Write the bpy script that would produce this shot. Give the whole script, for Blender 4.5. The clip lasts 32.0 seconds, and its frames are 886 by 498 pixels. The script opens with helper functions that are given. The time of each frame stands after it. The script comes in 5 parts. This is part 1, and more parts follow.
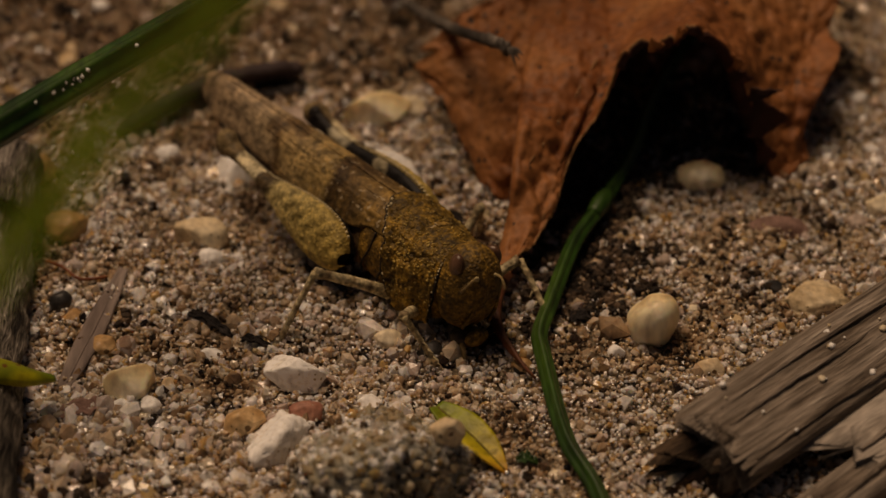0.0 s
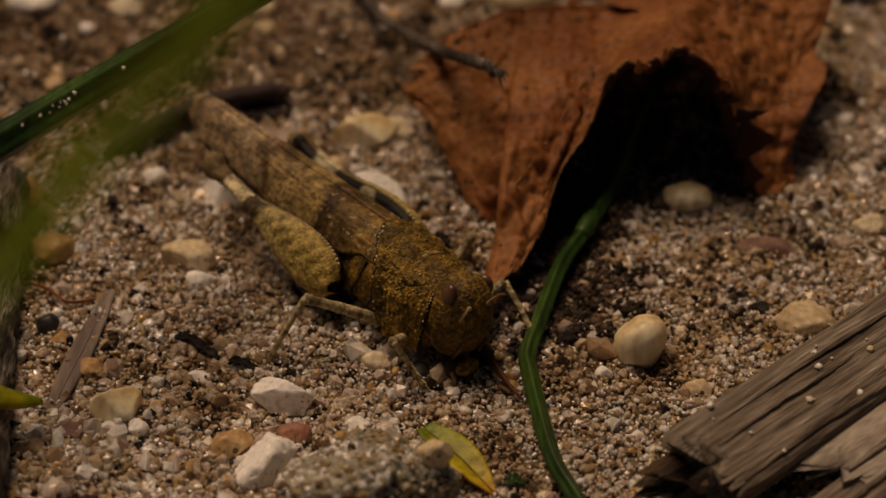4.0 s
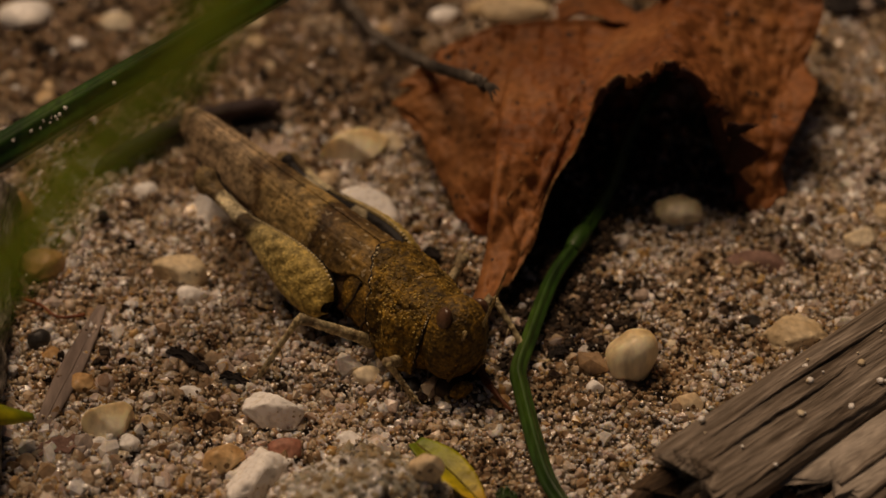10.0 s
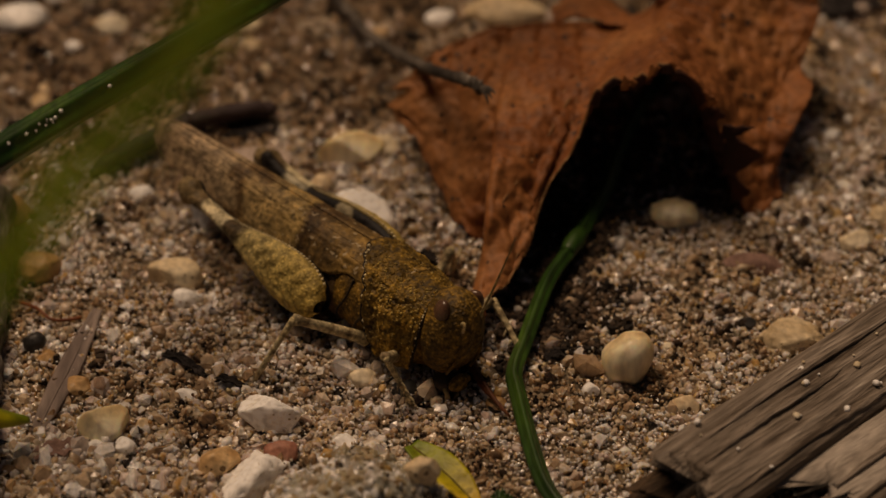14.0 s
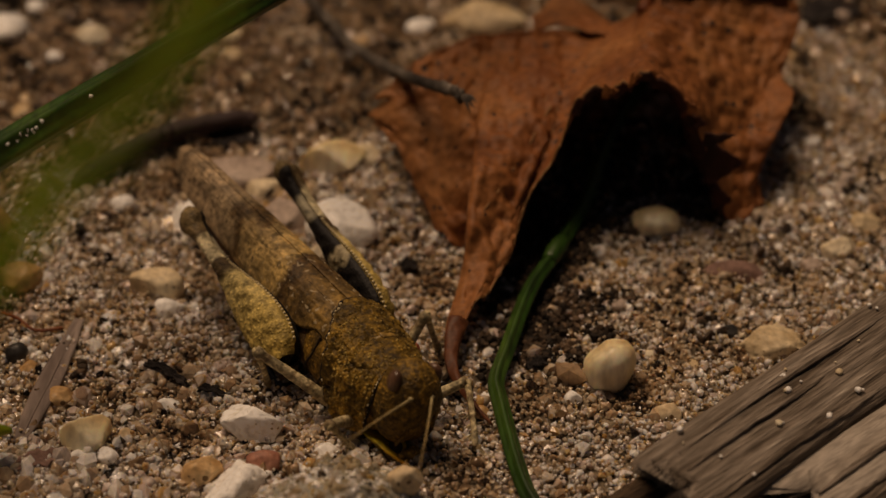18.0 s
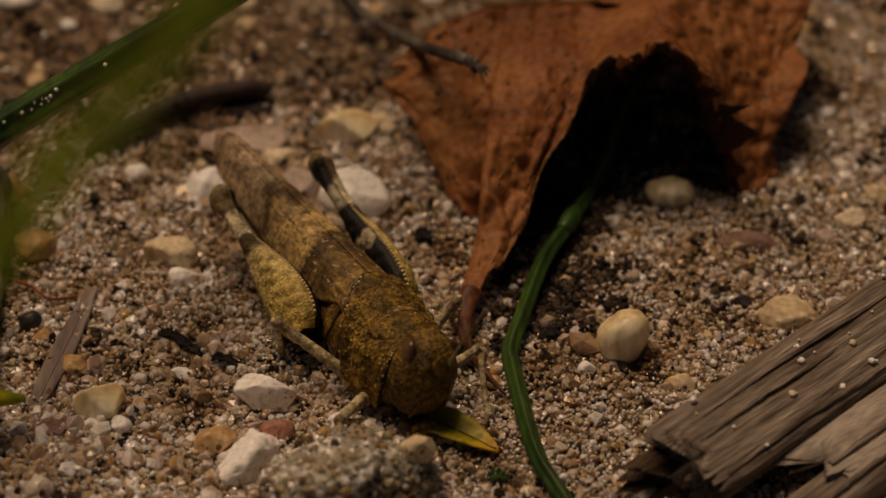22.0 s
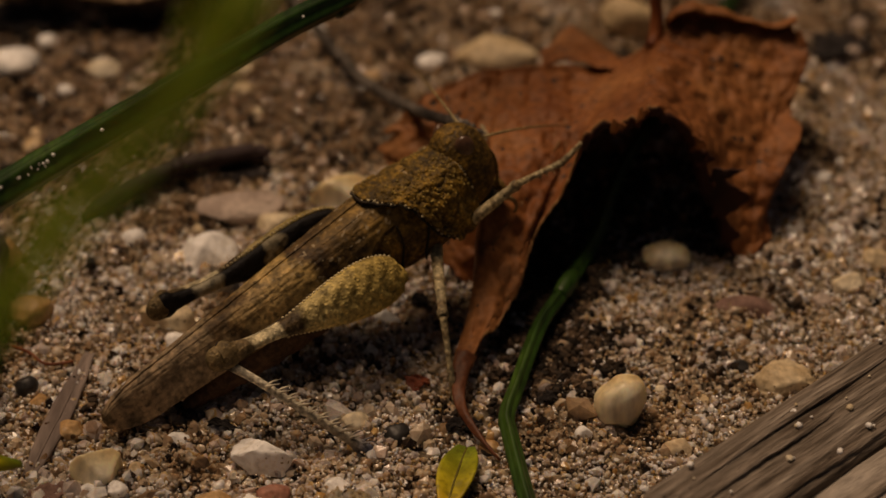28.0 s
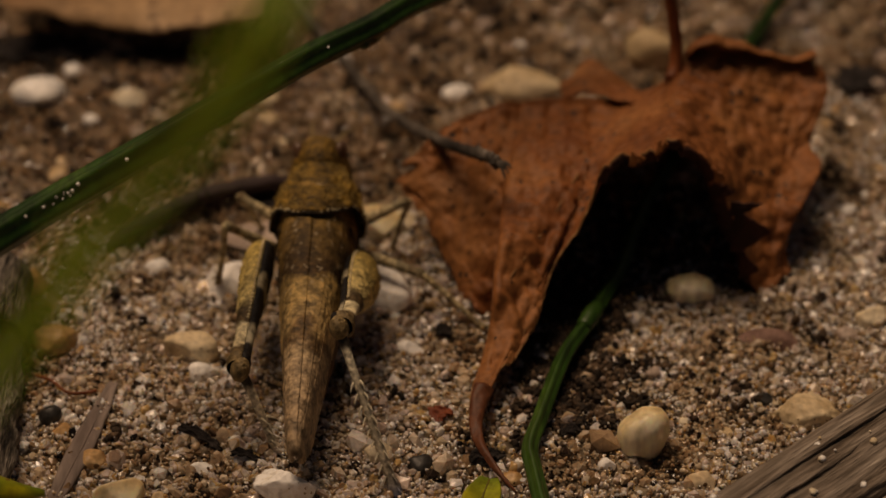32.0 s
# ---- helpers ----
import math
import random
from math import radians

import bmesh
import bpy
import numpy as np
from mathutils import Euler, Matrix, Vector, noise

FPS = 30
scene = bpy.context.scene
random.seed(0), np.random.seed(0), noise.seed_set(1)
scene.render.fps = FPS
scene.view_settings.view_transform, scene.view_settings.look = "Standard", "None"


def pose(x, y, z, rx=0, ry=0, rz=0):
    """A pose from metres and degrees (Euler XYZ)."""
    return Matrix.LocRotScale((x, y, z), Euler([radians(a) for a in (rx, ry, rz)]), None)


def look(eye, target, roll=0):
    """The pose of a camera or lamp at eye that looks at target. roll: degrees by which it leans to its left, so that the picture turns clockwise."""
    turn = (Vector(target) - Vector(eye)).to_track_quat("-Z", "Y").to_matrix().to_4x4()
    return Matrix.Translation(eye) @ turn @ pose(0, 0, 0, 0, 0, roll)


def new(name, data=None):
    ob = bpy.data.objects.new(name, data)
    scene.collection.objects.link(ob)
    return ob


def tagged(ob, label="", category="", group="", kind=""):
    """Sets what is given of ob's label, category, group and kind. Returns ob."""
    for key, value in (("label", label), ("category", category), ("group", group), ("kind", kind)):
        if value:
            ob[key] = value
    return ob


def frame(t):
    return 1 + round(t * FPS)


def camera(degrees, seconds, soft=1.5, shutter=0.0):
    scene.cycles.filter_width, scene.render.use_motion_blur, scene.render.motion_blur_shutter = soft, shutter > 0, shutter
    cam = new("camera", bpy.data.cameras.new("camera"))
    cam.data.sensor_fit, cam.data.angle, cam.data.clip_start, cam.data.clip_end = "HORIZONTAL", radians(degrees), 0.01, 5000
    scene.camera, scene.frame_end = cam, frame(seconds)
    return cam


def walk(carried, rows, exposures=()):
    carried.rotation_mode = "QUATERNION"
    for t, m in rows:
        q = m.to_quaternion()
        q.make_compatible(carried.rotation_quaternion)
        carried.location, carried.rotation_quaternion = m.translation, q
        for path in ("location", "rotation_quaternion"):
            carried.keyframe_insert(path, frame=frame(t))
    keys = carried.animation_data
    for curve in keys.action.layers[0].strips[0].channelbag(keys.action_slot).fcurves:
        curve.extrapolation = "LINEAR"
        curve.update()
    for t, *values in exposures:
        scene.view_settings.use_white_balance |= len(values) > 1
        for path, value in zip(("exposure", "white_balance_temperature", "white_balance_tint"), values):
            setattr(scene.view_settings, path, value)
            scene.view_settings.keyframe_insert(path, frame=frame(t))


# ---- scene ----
S = 0.001  # the plan below is in millimetres
EYE = (0, -145.62 * S, 105.80 * S)
cam = camera(15, 32.0, soft=1.5)
cam.data.dof.use_dof = True
cam.data.dof.focus_distance = 0.1685
cam.data.dof.aperture_fstop = 42
# where the middle of the picture meets the sand, in mm
AIM = [(0, -1.23, -3.41), (0.5, -1.09, -3.34), (1, -0.87, -3.26), (1.5, -0.69, -3.11), (2, -0.55, -2.95), (2.5, -0.50, -2.61), (3, -0.55, -2.18), (3.5, -0.55, -1.80), (5.5, -0.62, -0.63), (6, -0.60, -0.32), (6.5, -0.55, -0.08), (7, -0.51, -0.12), (7.5, -0.46, -0.16), (8, -0.37, -0.24), (8.5, -0.28, -0.27), (9, -0.19, -0.24), (10, -0.09, -0.16), (11, -0.05, -0.16), (12, -0.05, -0.08), (13, 0.00, 0.00), (13.5, 0.05, 0.04), (14, 0.14, 0.08), (14.5, 0.28, 0.16), (16.5, 1.16, 0.47), (17, 1.25, 0.79), (17.5, 1.26, 0.95), (18, 1.12, 0.87), (18.5, 0.88, 0.39), (19, 0.65, -0.55), (19.5, 0.48, -1.25), (20, 0.37, -1.87), (20.5, 0.37, -2.03), (21, 0.37, -2.03)]
AIM += [(21.5, 0.37, -1.95), (22, 0.37, -1.87), (22.5, 0.37, -1.80), (23, 0.37, -1.64), (23.5, 0.41, -1.29), (24, 0.46, -0.71), (24.5, 0.51, -0.16), (25, 0.56, 0.47), (25.5, 0.60, 0.95), (27.5, 0.61, 3.03), (28, 0.56, 4.09), (28.5, 0.43, 4.83), (29, 0.28, 5.28), (29.5, 0.14, 5.49), (30, -0.09, 5.82), (30.5, -0.24, 6.06), (31, -0.38, 6.31), (31.5, -0.53, 6.73), (32, -0.76, 7.07)]
walk(cam, [(t, look(EYE, (x * S, y * S, 0))) for t, x, y in AIM], exposures=((0, -1.72, 10600, 27), (32, -1.72, 10600, 27)))

# ---- light: a bright overcast sky with a wide soft sun ----
world = bpy.data.worlds.new("sky")
scene.world = world
world.use_nodes = True
wn = world.node_tree.nodes
sky = wn.new("ShaderNodeTexSky")
sky.sky_type, sky.sun_disc = "NISHITA", False
sky.sun_elevation, sky.sun_rotation = radians(64), radians(-43)
world.node_tree.links.new(sky.outputs[0], wn["Background"].inputs[0])
wn["Background"].inputs[1].default_value = 0.024
sun = new("sun", bpy.data.lights.new("sun", "SUN"))
sun.data.energy, sun.data.angle, sun.data.color = 4.9, radians(30), (1.0, 0.92, 0.80)
SUN_FROM = Vector((-0.24, 0.29, 0.93))
sun.matrix_world = look(SUN_FROM, (0, 0, 0))


# ---- materials ----
def surf(name, stops, scale, rough=0.7, bump=0.4, relief=0.1, fine=7.0, vary=0.25, stretch=(1, 1, 1), spec=0.3, pick="", specks=None, sheen=0.0, through_light=0.0):
    """Two scales of noise over a ramp of colours. scale: features to the metre; relief in mm; pick: what shifts the ramp from piece to piece."""
    m = bpy.data.materials.new(name)
    m.use_nodes = True
    n, ln = m.node_tree.nodes, m.node_tree.links
    b = n["Principled BSDF"]
    co = n.new("ShaderNodeTexCoord")
    mp = n.new("ShaderNodeMapping")
    mp.inputs["Scale"].default_value = stretch
    ln.new(co.outputs["Object"], mp.inputs[0])
    big = n.new("ShaderNodeTexNoise")
    big.inputs["Scale"].default_value, big.inputs["Detail"].default_value = scale, 4
    small = n.new("ShaderNodeTexNoise")
    small.inputs["Scale"].default_value, small.inputs["Detail"].default_value = scale * fine, 3
    ln.new(mp.outputs[0], big.inputs[0]), ln.new(mp.outputs[0], small.inputs[0])
    ramp = n.new("ShaderNodeValToRGB")
    el = ramp.color_ramp.elements
    el[0].position, el[0].color = stops[0][0], (*stops[0][1], 1)
    el[1].position, el[1].color = stops[-1][0], (*stops[-1][1], 1)
    for p, c in stops[1:-1]:
        el.new(p).color = (*c, 1)
    source = big.outputs[0]
    if pick:
        info = n.new("ShaderNodeObjectInfo" if pick == "object" else "ShaderNodeNewGeometry")
        shift = n.new("ShaderNodeMath")
        shift.operation = "MULTIPLY_ADD"
        shift.inputs[1].default_value, shift.inputs[2].default_value = 0.5, -0.25
        ln.new(info.outputs["Random" if pick == "object" else "Random Per Island"], shift.inputs[0])
        add = n.new("ShaderNodeMath")
        ln.new(big.outputs[0], add.inputs[0]), ln.new(shift.outputs[0], add.inputs[1])
        source = add.outputs[0]
    ln.new(source, ramp.inputs[0])
    tone = n.new("ShaderNodeMapRange")
    tone.inputs[1].default_value, tone.inputs[2].default_value = 0.3, 0.7
    tone.inputs[3].default_value, tone.inputs[4].default_value = 1 - vary, 1 + vary
    ln.new(small.outputs[0], tone.inputs[0])
    mul = n.new("ShaderNodeMix")
    mul.data_type, mul.blend_type = "RGBA", "MULTIPLY"
    mul.inputs[0].default_value = 1
    ln.new(ramp.outputs[0], mul.inputs[6]), ln.new(tone.outputs[0], mul.inputs[7])
    colour = mul.outputs[2]
    if specks:
        size, amount, tint = specks
        vor = n.new("ShaderNodeTexVoronoi")
        vor.inputs["Scale"].default_value = size
        ln.new(co.outputs["Object"], vor.inputs[0])
        wob = n.new("ShaderNodeTexNoise")
        wob.inputs["Scale"].default_value = size * 0.35
        ln.new(co.outputs["Object"], wob.inputs[0])
        lim = n.new("ShaderNodeMath")
        lim.operation = "MULTIPLY_ADD"
        lim.inputs[1].default_value, lim.inputs[2].default_value = 0.9, amount - 0.45
        ln.new(wob.outputs[0], lim.inputs[0])
        less = n.new("ShaderNodeMath")
        less.operation = "LESS_THAN"
        ln.new(vor.outputs["Distance"], less.inputs[0]), ln.new(lim.outputs[0], less.inputs[1])
        mix = n.new("ShaderNodeMix")
        mix.data_type = "RGBA"
        mix.inputs[7].default_value = (*tint, 1)
        ln.new(less.outputs[0], mix.inputs[0]), ln.new(colour, mix.inputs[6])
        colour = mix.outputs[2]
    ln.new(colour, b.inputs["Base Color"])
    both = n.new("ShaderNodeMath")
    both.operation = "MULTIPLY_ADD"
    both.inputs[1].default_value = 0.5
    ln.new(small.outputs[0], both.inputs[0]), ln.new(big.outputs[0], both.inputs[2])
    bp = n.new("ShaderNodeBump")
    bp.inputs["Strength"].default_value, bp.inputs["Distance"].default_value = bump, relief * S
    ln.new(both.outputs[0], bp.inputs["Height"]), ln.new(bp.outputs[0], b.inputs["Normal"])
    b.inputs["Roughness"].default_value = rough
    b.inputs["Specular IOR Level"].default_value = spec
    if through_light:
        b.inputs["Subsurface Weight"].default_value = through_light
        b.inputs["Subsurface Radius"].default_value = (0.0008, 0.0005, 0.0003)
        b.inputs["Subsurface Scale"].default_value = 0.6
    return m


def sand_material(name, dark_share, gain=(1, 1, 1)):
    """Grains of quartz, feldspar and dark humus, each its own colour."""
    m = bpy.data.materials.new(name)
    m.use_nodes = True
    n, ln = m.node_tree.nodes, m.node_tree.links
    b = n["Principled BSDF"]
    geo = n.new("ShaderNodeNewGeometry")
    ramp = n.new("ShaderNodeValToRGB")
    ramp.color_ramp.interpolation = "LINEAR"
    el = ramp.color_ramp.elements
    cols = [(0.0, (0.02, 0.015, 0.012)), (0.03, (0.09, 0.055, 0.035)), (0.06, (0.46, 0.31, 0.18)), (0.12, (0.74, 0.56, 0.38)), (0.24, (0.88, 0.74, 0.55)), (0.36, (0.94, 0.84, 0.71)), (0.38, (0.80, 0.50, 0.20)), (0.42, (0.90, 0.68, 0.35)), (0.45, (0.90, 0.75, 0.68)), (0.60, (0.96, 0.88, 0.82)), (0.62, (0.62, 0.45, 0.34)), (0.65, (0.94, 0.82, 0.58)), (0.70, (0.84, 0.755, 0.70)), (1.0, (0.96, 0.91, 0.86))]
    cols = [(p, tuple(g * q for g, q in zip(gain, c)) if p < 0.7 else c) for p, c in cols]
    el[0].color, el[1].color = (*cols[0][1], 1), (*cols[-1][1], 1)
    for p, c in cols[1:-1]:
        el.new(p).color = (*c, 1)
    co = n.new("ShaderNodeTexCoord")
    patch = n.new("ShaderNodeTexNoise")
    patch.inputs["Scale"].default_value, patch.inputs["Detail"].default_value = 210, 3
    ln.new(co.outputs["Object"], patch.inputs[0])
    darken = n.new("ShaderNodeMapRange")
    darken.inputs[1].default_value, darken.inputs[2].default_value = 0.51, 0.64
    darken.inputs[3].default_value, darken.inputs[4].default_value = 1.0, dark_share
    # darker grains towards the back and the left
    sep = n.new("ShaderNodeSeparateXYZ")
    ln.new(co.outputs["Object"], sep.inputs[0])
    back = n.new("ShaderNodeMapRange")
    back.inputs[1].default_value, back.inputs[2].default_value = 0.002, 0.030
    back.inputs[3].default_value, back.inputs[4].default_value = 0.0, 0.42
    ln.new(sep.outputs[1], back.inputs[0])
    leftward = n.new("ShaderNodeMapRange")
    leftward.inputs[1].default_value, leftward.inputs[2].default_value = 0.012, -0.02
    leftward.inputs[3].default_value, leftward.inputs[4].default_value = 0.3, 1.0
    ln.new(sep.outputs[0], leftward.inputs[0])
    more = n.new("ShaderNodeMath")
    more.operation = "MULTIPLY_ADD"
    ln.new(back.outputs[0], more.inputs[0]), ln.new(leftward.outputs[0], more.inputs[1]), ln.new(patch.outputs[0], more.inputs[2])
    ln.new(more.outputs[0], darken.inputs[0])
    mul = n.new("ShaderNodeMath")
    mul.operation = "MULTIPLY"
    ln.new(geo.outputs["Random Per Island"], mul.inputs[0]), ln.new(darken.outputs[0], mul.inputs[1])
    ln.new(mul.outputs[0], ramp.inputs[0])
    fine = n.new("ShaderNodeTexNoise")
    fine.inputs["Scale"].default_value, fine.inputs["Detail"].default_value = 4500, 3
    ln.new(co.outputs["Object"], fine.inputs[0])
    tone = n.new("ShaderNodeMapRange")
    tone.inputs[1].default_value, tone.inputs[2].default_value = 0.3, 0.7
    tone.inputs[3].default_value, tone.inputs[4].default_value = 0.78, 1.16
    ln.new(fine.outputs[0], tone.inputs[0])
    mix = n.new("ShaderNodeMix")
    mix.data_type, mix.blend_type = "RGBA", "MULTIPLY"
    mix.inputs[0].default_value = 1
    ln.new(ramp.outputs[0], mix.inputs[6]), ln.new(tone.outputs[0], mix.inputs[7])
    ln.new(mix.outputs[2], b.inputs["Base Color"])
    bp = n.new("ShaderNodeBump")
    bp.inputs["Strength"].default_value, bp.inputs["Distance"].default_value = 0.5, 0.06 * S
    ln.new(fine.outputs[0], bp.inputs["Height"]), ln.new(bp.outputs[0], b.inputs["Normal"])
    b.inputs["Roughness"].default_value = 0.17
    b.inputs["Specular IOR Level"].default_value = 0.75
    b.inputs["Subsurface Weight"].default_value = 0.6
    b.inputs["Subsurface Radius"].default_value = (0.0005, 0.0004, 0.0003)
    b.inputs["Subsurface Scale"].default_value = 0.7
    return m


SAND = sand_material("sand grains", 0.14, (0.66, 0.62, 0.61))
# fine sand whose brown also paints the warm shade between coarse grains
FINES = surf("golden-brown fine sand", [(0.3, (0.10, 0.06, 0.03)), (0.5, (0.30, 0.20, 0.10)), (0.7, (0.62, 0.49, 0.31))], 500, rough=0.4, relief=0.03, pick="island", vary=0.2)
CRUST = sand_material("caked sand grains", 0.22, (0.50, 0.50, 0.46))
EARTH = surf("sandy earth", [(0.3, (0.05, 0.036, 0.024)), (0.55, (0.16, 0.12, 0.08)), (0.75, (0.34, 0.27, 0.19))], 900, rough=0.9, relief=0.3, vary=0.5)
QUARTZ = surf("milky quartz", [(0.3, (0.92, 0.86, 0.76)), (0.45, (1.0, 0.99, 0.97)), (0.65, (0.98, 0.95, 0.90)), (0.8, (0.88, 0.76, 0.56))], 420, rough=0.4, relief=0.15, spec=0.4, specks=(3000, 0.08, (0.4, 0.32, 0.2)))
CREAM = surf("cream pebble", [(0.3, (0.764, 0.491, 0.209)), (0.48, (0.864, 0.719, 0.455)), (0.7, (0.892, 0.837, 0.701))], 260, rough=0.36, bump=0.3, spec=0.45, stretch=(1, 1, 0.35), through_light=0.3)
TAN = surf("tan flint", [(0.3, (0.601, 0.446, 0.264)), (0.55, (0.792, 0.655, 0.455)), (0.8, (0.855, 0.773, 0.610))], 380, rough=0.55, relief=0.2, pick="object", specks=(3500, 0.1, (0.273, 0.182, 0.100)))
ORANGE = surf("orange quartz", [(0.3, (0.510, 0.291, 0.127)), (0.55, (0.728, 0.519, 0.300)), (0.8, (0.819, 0.682, 0.491))], 500, rough=0.4, relief=0.15, pick="object", specks=(1500, 0.1, (0.182, 0.109, 0.055)))
RED = surf("red sandstone", [(0.3, (0.309, 0.109, 0.073)), (0.6, (0.473, 0.228, 0.164)), (0.8, (0.564, 0.419, 0.328))], 600, rough=0.6, relief=0.15, specks=(1500, 0.1, (0.455, 0.364, 0.273)))
PINKGREY = surf("pinkish grey stone", [(0.3, (0.364, 0.273, 0.228)), (0.55, (0.528, 0.419, 0.355)), (0.8, (0.619, 0.519, 0.446))], 450, rough=0.65, relief=0.2, specks=(1500, 0.1, (0.137, 0.100, 0.073)))
BLACKISH = surf("black seed coat", [(0.3, (0.012, 0.012, 0.012)), (0.7, (0.045, 0.042, 0.04))], 800, rough=0.45, spec=0.4)
ROCK = surf("grey crusted stone", [(0.3, (0.16, 0.15, 0.12)), (0.5, (0.38, 0.365, 0.31)), (0.75, (0.70, 0.67, 0.60))], 900, rough=0.9, bump=1.0, relief=0.5, vary=0.5, specks=(1900, 0.24, (0.12, 0.105, 0.085)))
LEAFBROWN = surf("dry brown leaf", [(0.25, (0.155, 0.047, 0.016)), (0.45, (0.255, 0.087, 0.029)), (0.6, (0.328, 0.127, 0.046)), (0.8, (0.419, 0.191, 0.082))], 210, rough=0.6, bump=0.8, relief=0.12, vary=0.3, fine=11, spec=0.25, specks=(1250, 0.10, (0.068, 0.036, 0.024)))
LEAFVEIN = surf("leaf vein", [(0.3, (0.192, 0.080, 0.028)), (0.7, (0.336, 0.176, 0.072))], 700, rough=0.6)
TIPRED = surf("dark red-brown dried leaf tip", [(0.3, (0.06, 0.017, 0.009)), (0.7, (0.16, 0.052, 0.022))], 700, rough=0.55, relief=0.12)
PETIOLE = surf("red-brown leaf stalk", [(0.3, (0.11, 0.026, 0.01)), (0.7, (0.28, 0.08, 0.026))], 700, rough=0.5, stretch=(1, 1, 0.2))
PALELEAF = surf("pale brown litter leaf", [(0.3, (0.25, 0.13, 0.06)), (0.55, (0.46, 0.29, 0.16)), (0.8, (0.52, 0.36, 0.23))], 160, rough=0.7, relief=0.2, specks=(900, 0.12, (0.1, 0.05, 0.03)))
STEMGREEN = surf("green grass stem", [(0.3, (0.007, 0.027, 0.004)), (0.55, (0.018, 0.060, 0.009)), (0.8, (0.050, 0.107, 0.018))], 350, rough=0.38, bump=0.3, relief=0.05, spec=0.4, vary=0.45, stretch=(1, 0.25, 1))
BLADEGREEN = surf("yellow-green grass blade", [(0.3, (0.118, 0.200, 0.011)), (0.6, (0.182, 0.282, 0.018)), (0.8, (0.273, 0.337, 0.032))], 200, rough=0.5, through_light=0.7)
DEADWOOD = surf("weathered grey wood", [(0.32, (0.09, 0.065, 0.048)), (0.45, (0.19, 0.15, 0.118)), (0.6, (0.27, 0.222, 0.182)), (0.75, (0.42, 0.365, 0.31))], 1900, rough=0.9, bump=1.0, relief=0.2, vary=0.35, fine=4, stretch=(0.08, 1, 1))
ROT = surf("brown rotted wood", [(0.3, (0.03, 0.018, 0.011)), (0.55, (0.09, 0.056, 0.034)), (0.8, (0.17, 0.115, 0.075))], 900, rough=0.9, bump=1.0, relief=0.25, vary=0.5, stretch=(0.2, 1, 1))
PALEWOOD = surf("bleached wood", [(0.3, (0.27, 0.222, 0.182)), (0.5, (0.38, 0.325, 0.275)), (0.8, (0.48, 0.42, 0.365))], 1000, rough=0.85, bump=0.8, relief=0.2, vary=0.3, stretch=(0.15, 1, 1))
BARK = surf("grey lichened bark", [(0.34, (0.02, 0.016, 0.013)), (0.46, (0.09, 0.076, 0.06)), (0.6, (0.19, 0.165, 0.14)), (0.72, (0.36, 0.33, 0.29))], 1500, rough=0.85, bump=1.0, relief=0.4, vary=0.5, fine=4, stretch=(1, 0.18, 1))
DARKTWIG = surf("dark brown twig bark", [(0.3, (0.020, 0.012, 0.013)), (0.7, (0.058, 0.036, 0.036))], 500, rough=0.7, relief=0.15, stretch=(0.3, 1, 1))
GREYTWIG = surf("grey dry twig", [(0.3, (0.03, 0.024, 0.02)), (0.55, (0.11, 0.09, 0.074)), (0.75, (0.28, 0.245, 0.21))], 900, rough=0.75, relief=0.12, stretch=(1, 0.25, 1))
DRYGRASS = surf("grey dry blade", [(0.3, (0.16, 0.12, 0.105)), (0.7, (0.29, 0.23, 0.20))], 400, rough=0.7, stretch=(1, 0.2, 1))
YELLOW = surf("yellowing leaf", [(0.35, (0.16, 0.24, 0.02)), (0.5, (0.42, 0.38, 0.025)), (0.7, (0.55, 0.40, 0.03))], 260, rough=0.42, bump=0.2, specks=(1300, 0.1, (0.2, 0.08, 0.02)))
# also blackens the flakes that stand for shadow under the litter leaf
HUMUS_OR_SHADE = surf("charred plant scrap and shadow black", [(0.3, (0.008, 0.007, 0.007)), (0.6, (0.035, 0.029, 0.028)), (0.8, (0.09, 0.075, 0.07))], 1600, rough=0.85, bump=1.0, relief=0.2, vary=0.6, spec=0.15)
# dark red of the leaf's margin, made near black to paint in its shade
LEAFSHADE = surf("dark red leaf margin with shade painted in", [(0.3, (0.022, 0.006, 0.004)), (0.7, (0.07, 0.016, 0.008))], 500, rough=0.7, relief=0.2)
DULLRED = surf("dull purplish-red", [(0.3, (0.14, 0.075, 0.06)), (0.7, (0.32, 0.19, 0.155))], 1200, rough=0.8, relief=0.15)
# also colours the crumbs that darken the sand for the dry leaf's shade
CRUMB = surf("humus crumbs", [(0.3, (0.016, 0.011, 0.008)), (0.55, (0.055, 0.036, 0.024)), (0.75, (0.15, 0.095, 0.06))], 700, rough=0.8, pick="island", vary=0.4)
RUST = surf("rust-red leaf scrap", [(0.3, (0.13, 0.025, 0.012)), (0.7, (0.28, 0.07, 0.03))], 900, rough=0.6)


# ---- shapes ----
def link_mesh(name, verts, faces, material, parent=None, label="", smooth=True, where=None):
    me = bpy.data.meshes.new(name)
    me.from_pydata([(v[0] * S, v[1] * S, v[2] * S) for v in verts], [], faces)
    me.materials.append(material)
    if smooth:
        me.polygons.foreach_set("use_smooth", [True] * len(me.polygons))
    me.update()
    ob = new(name, me)
    if parent is not None:
        ob.parent = parent
    if where is not None:
        ob.matrix_basis = where
    if label:
        ob["label"] = label
    return ob


def part(name, shape, material, parent, label="", smooth=True, where=None):
    """One mesh under a thing or under a part."""
    return link_mesh(name, shape[0], shape[1], material, parent, label, smooth, where)


def mm(x, y, z, rx=0, ry=0, rz=0):
    return pose(x * S, y * S, z * S, rx, ry, rz)


def join(*shapes):
    verts, faces = [], []
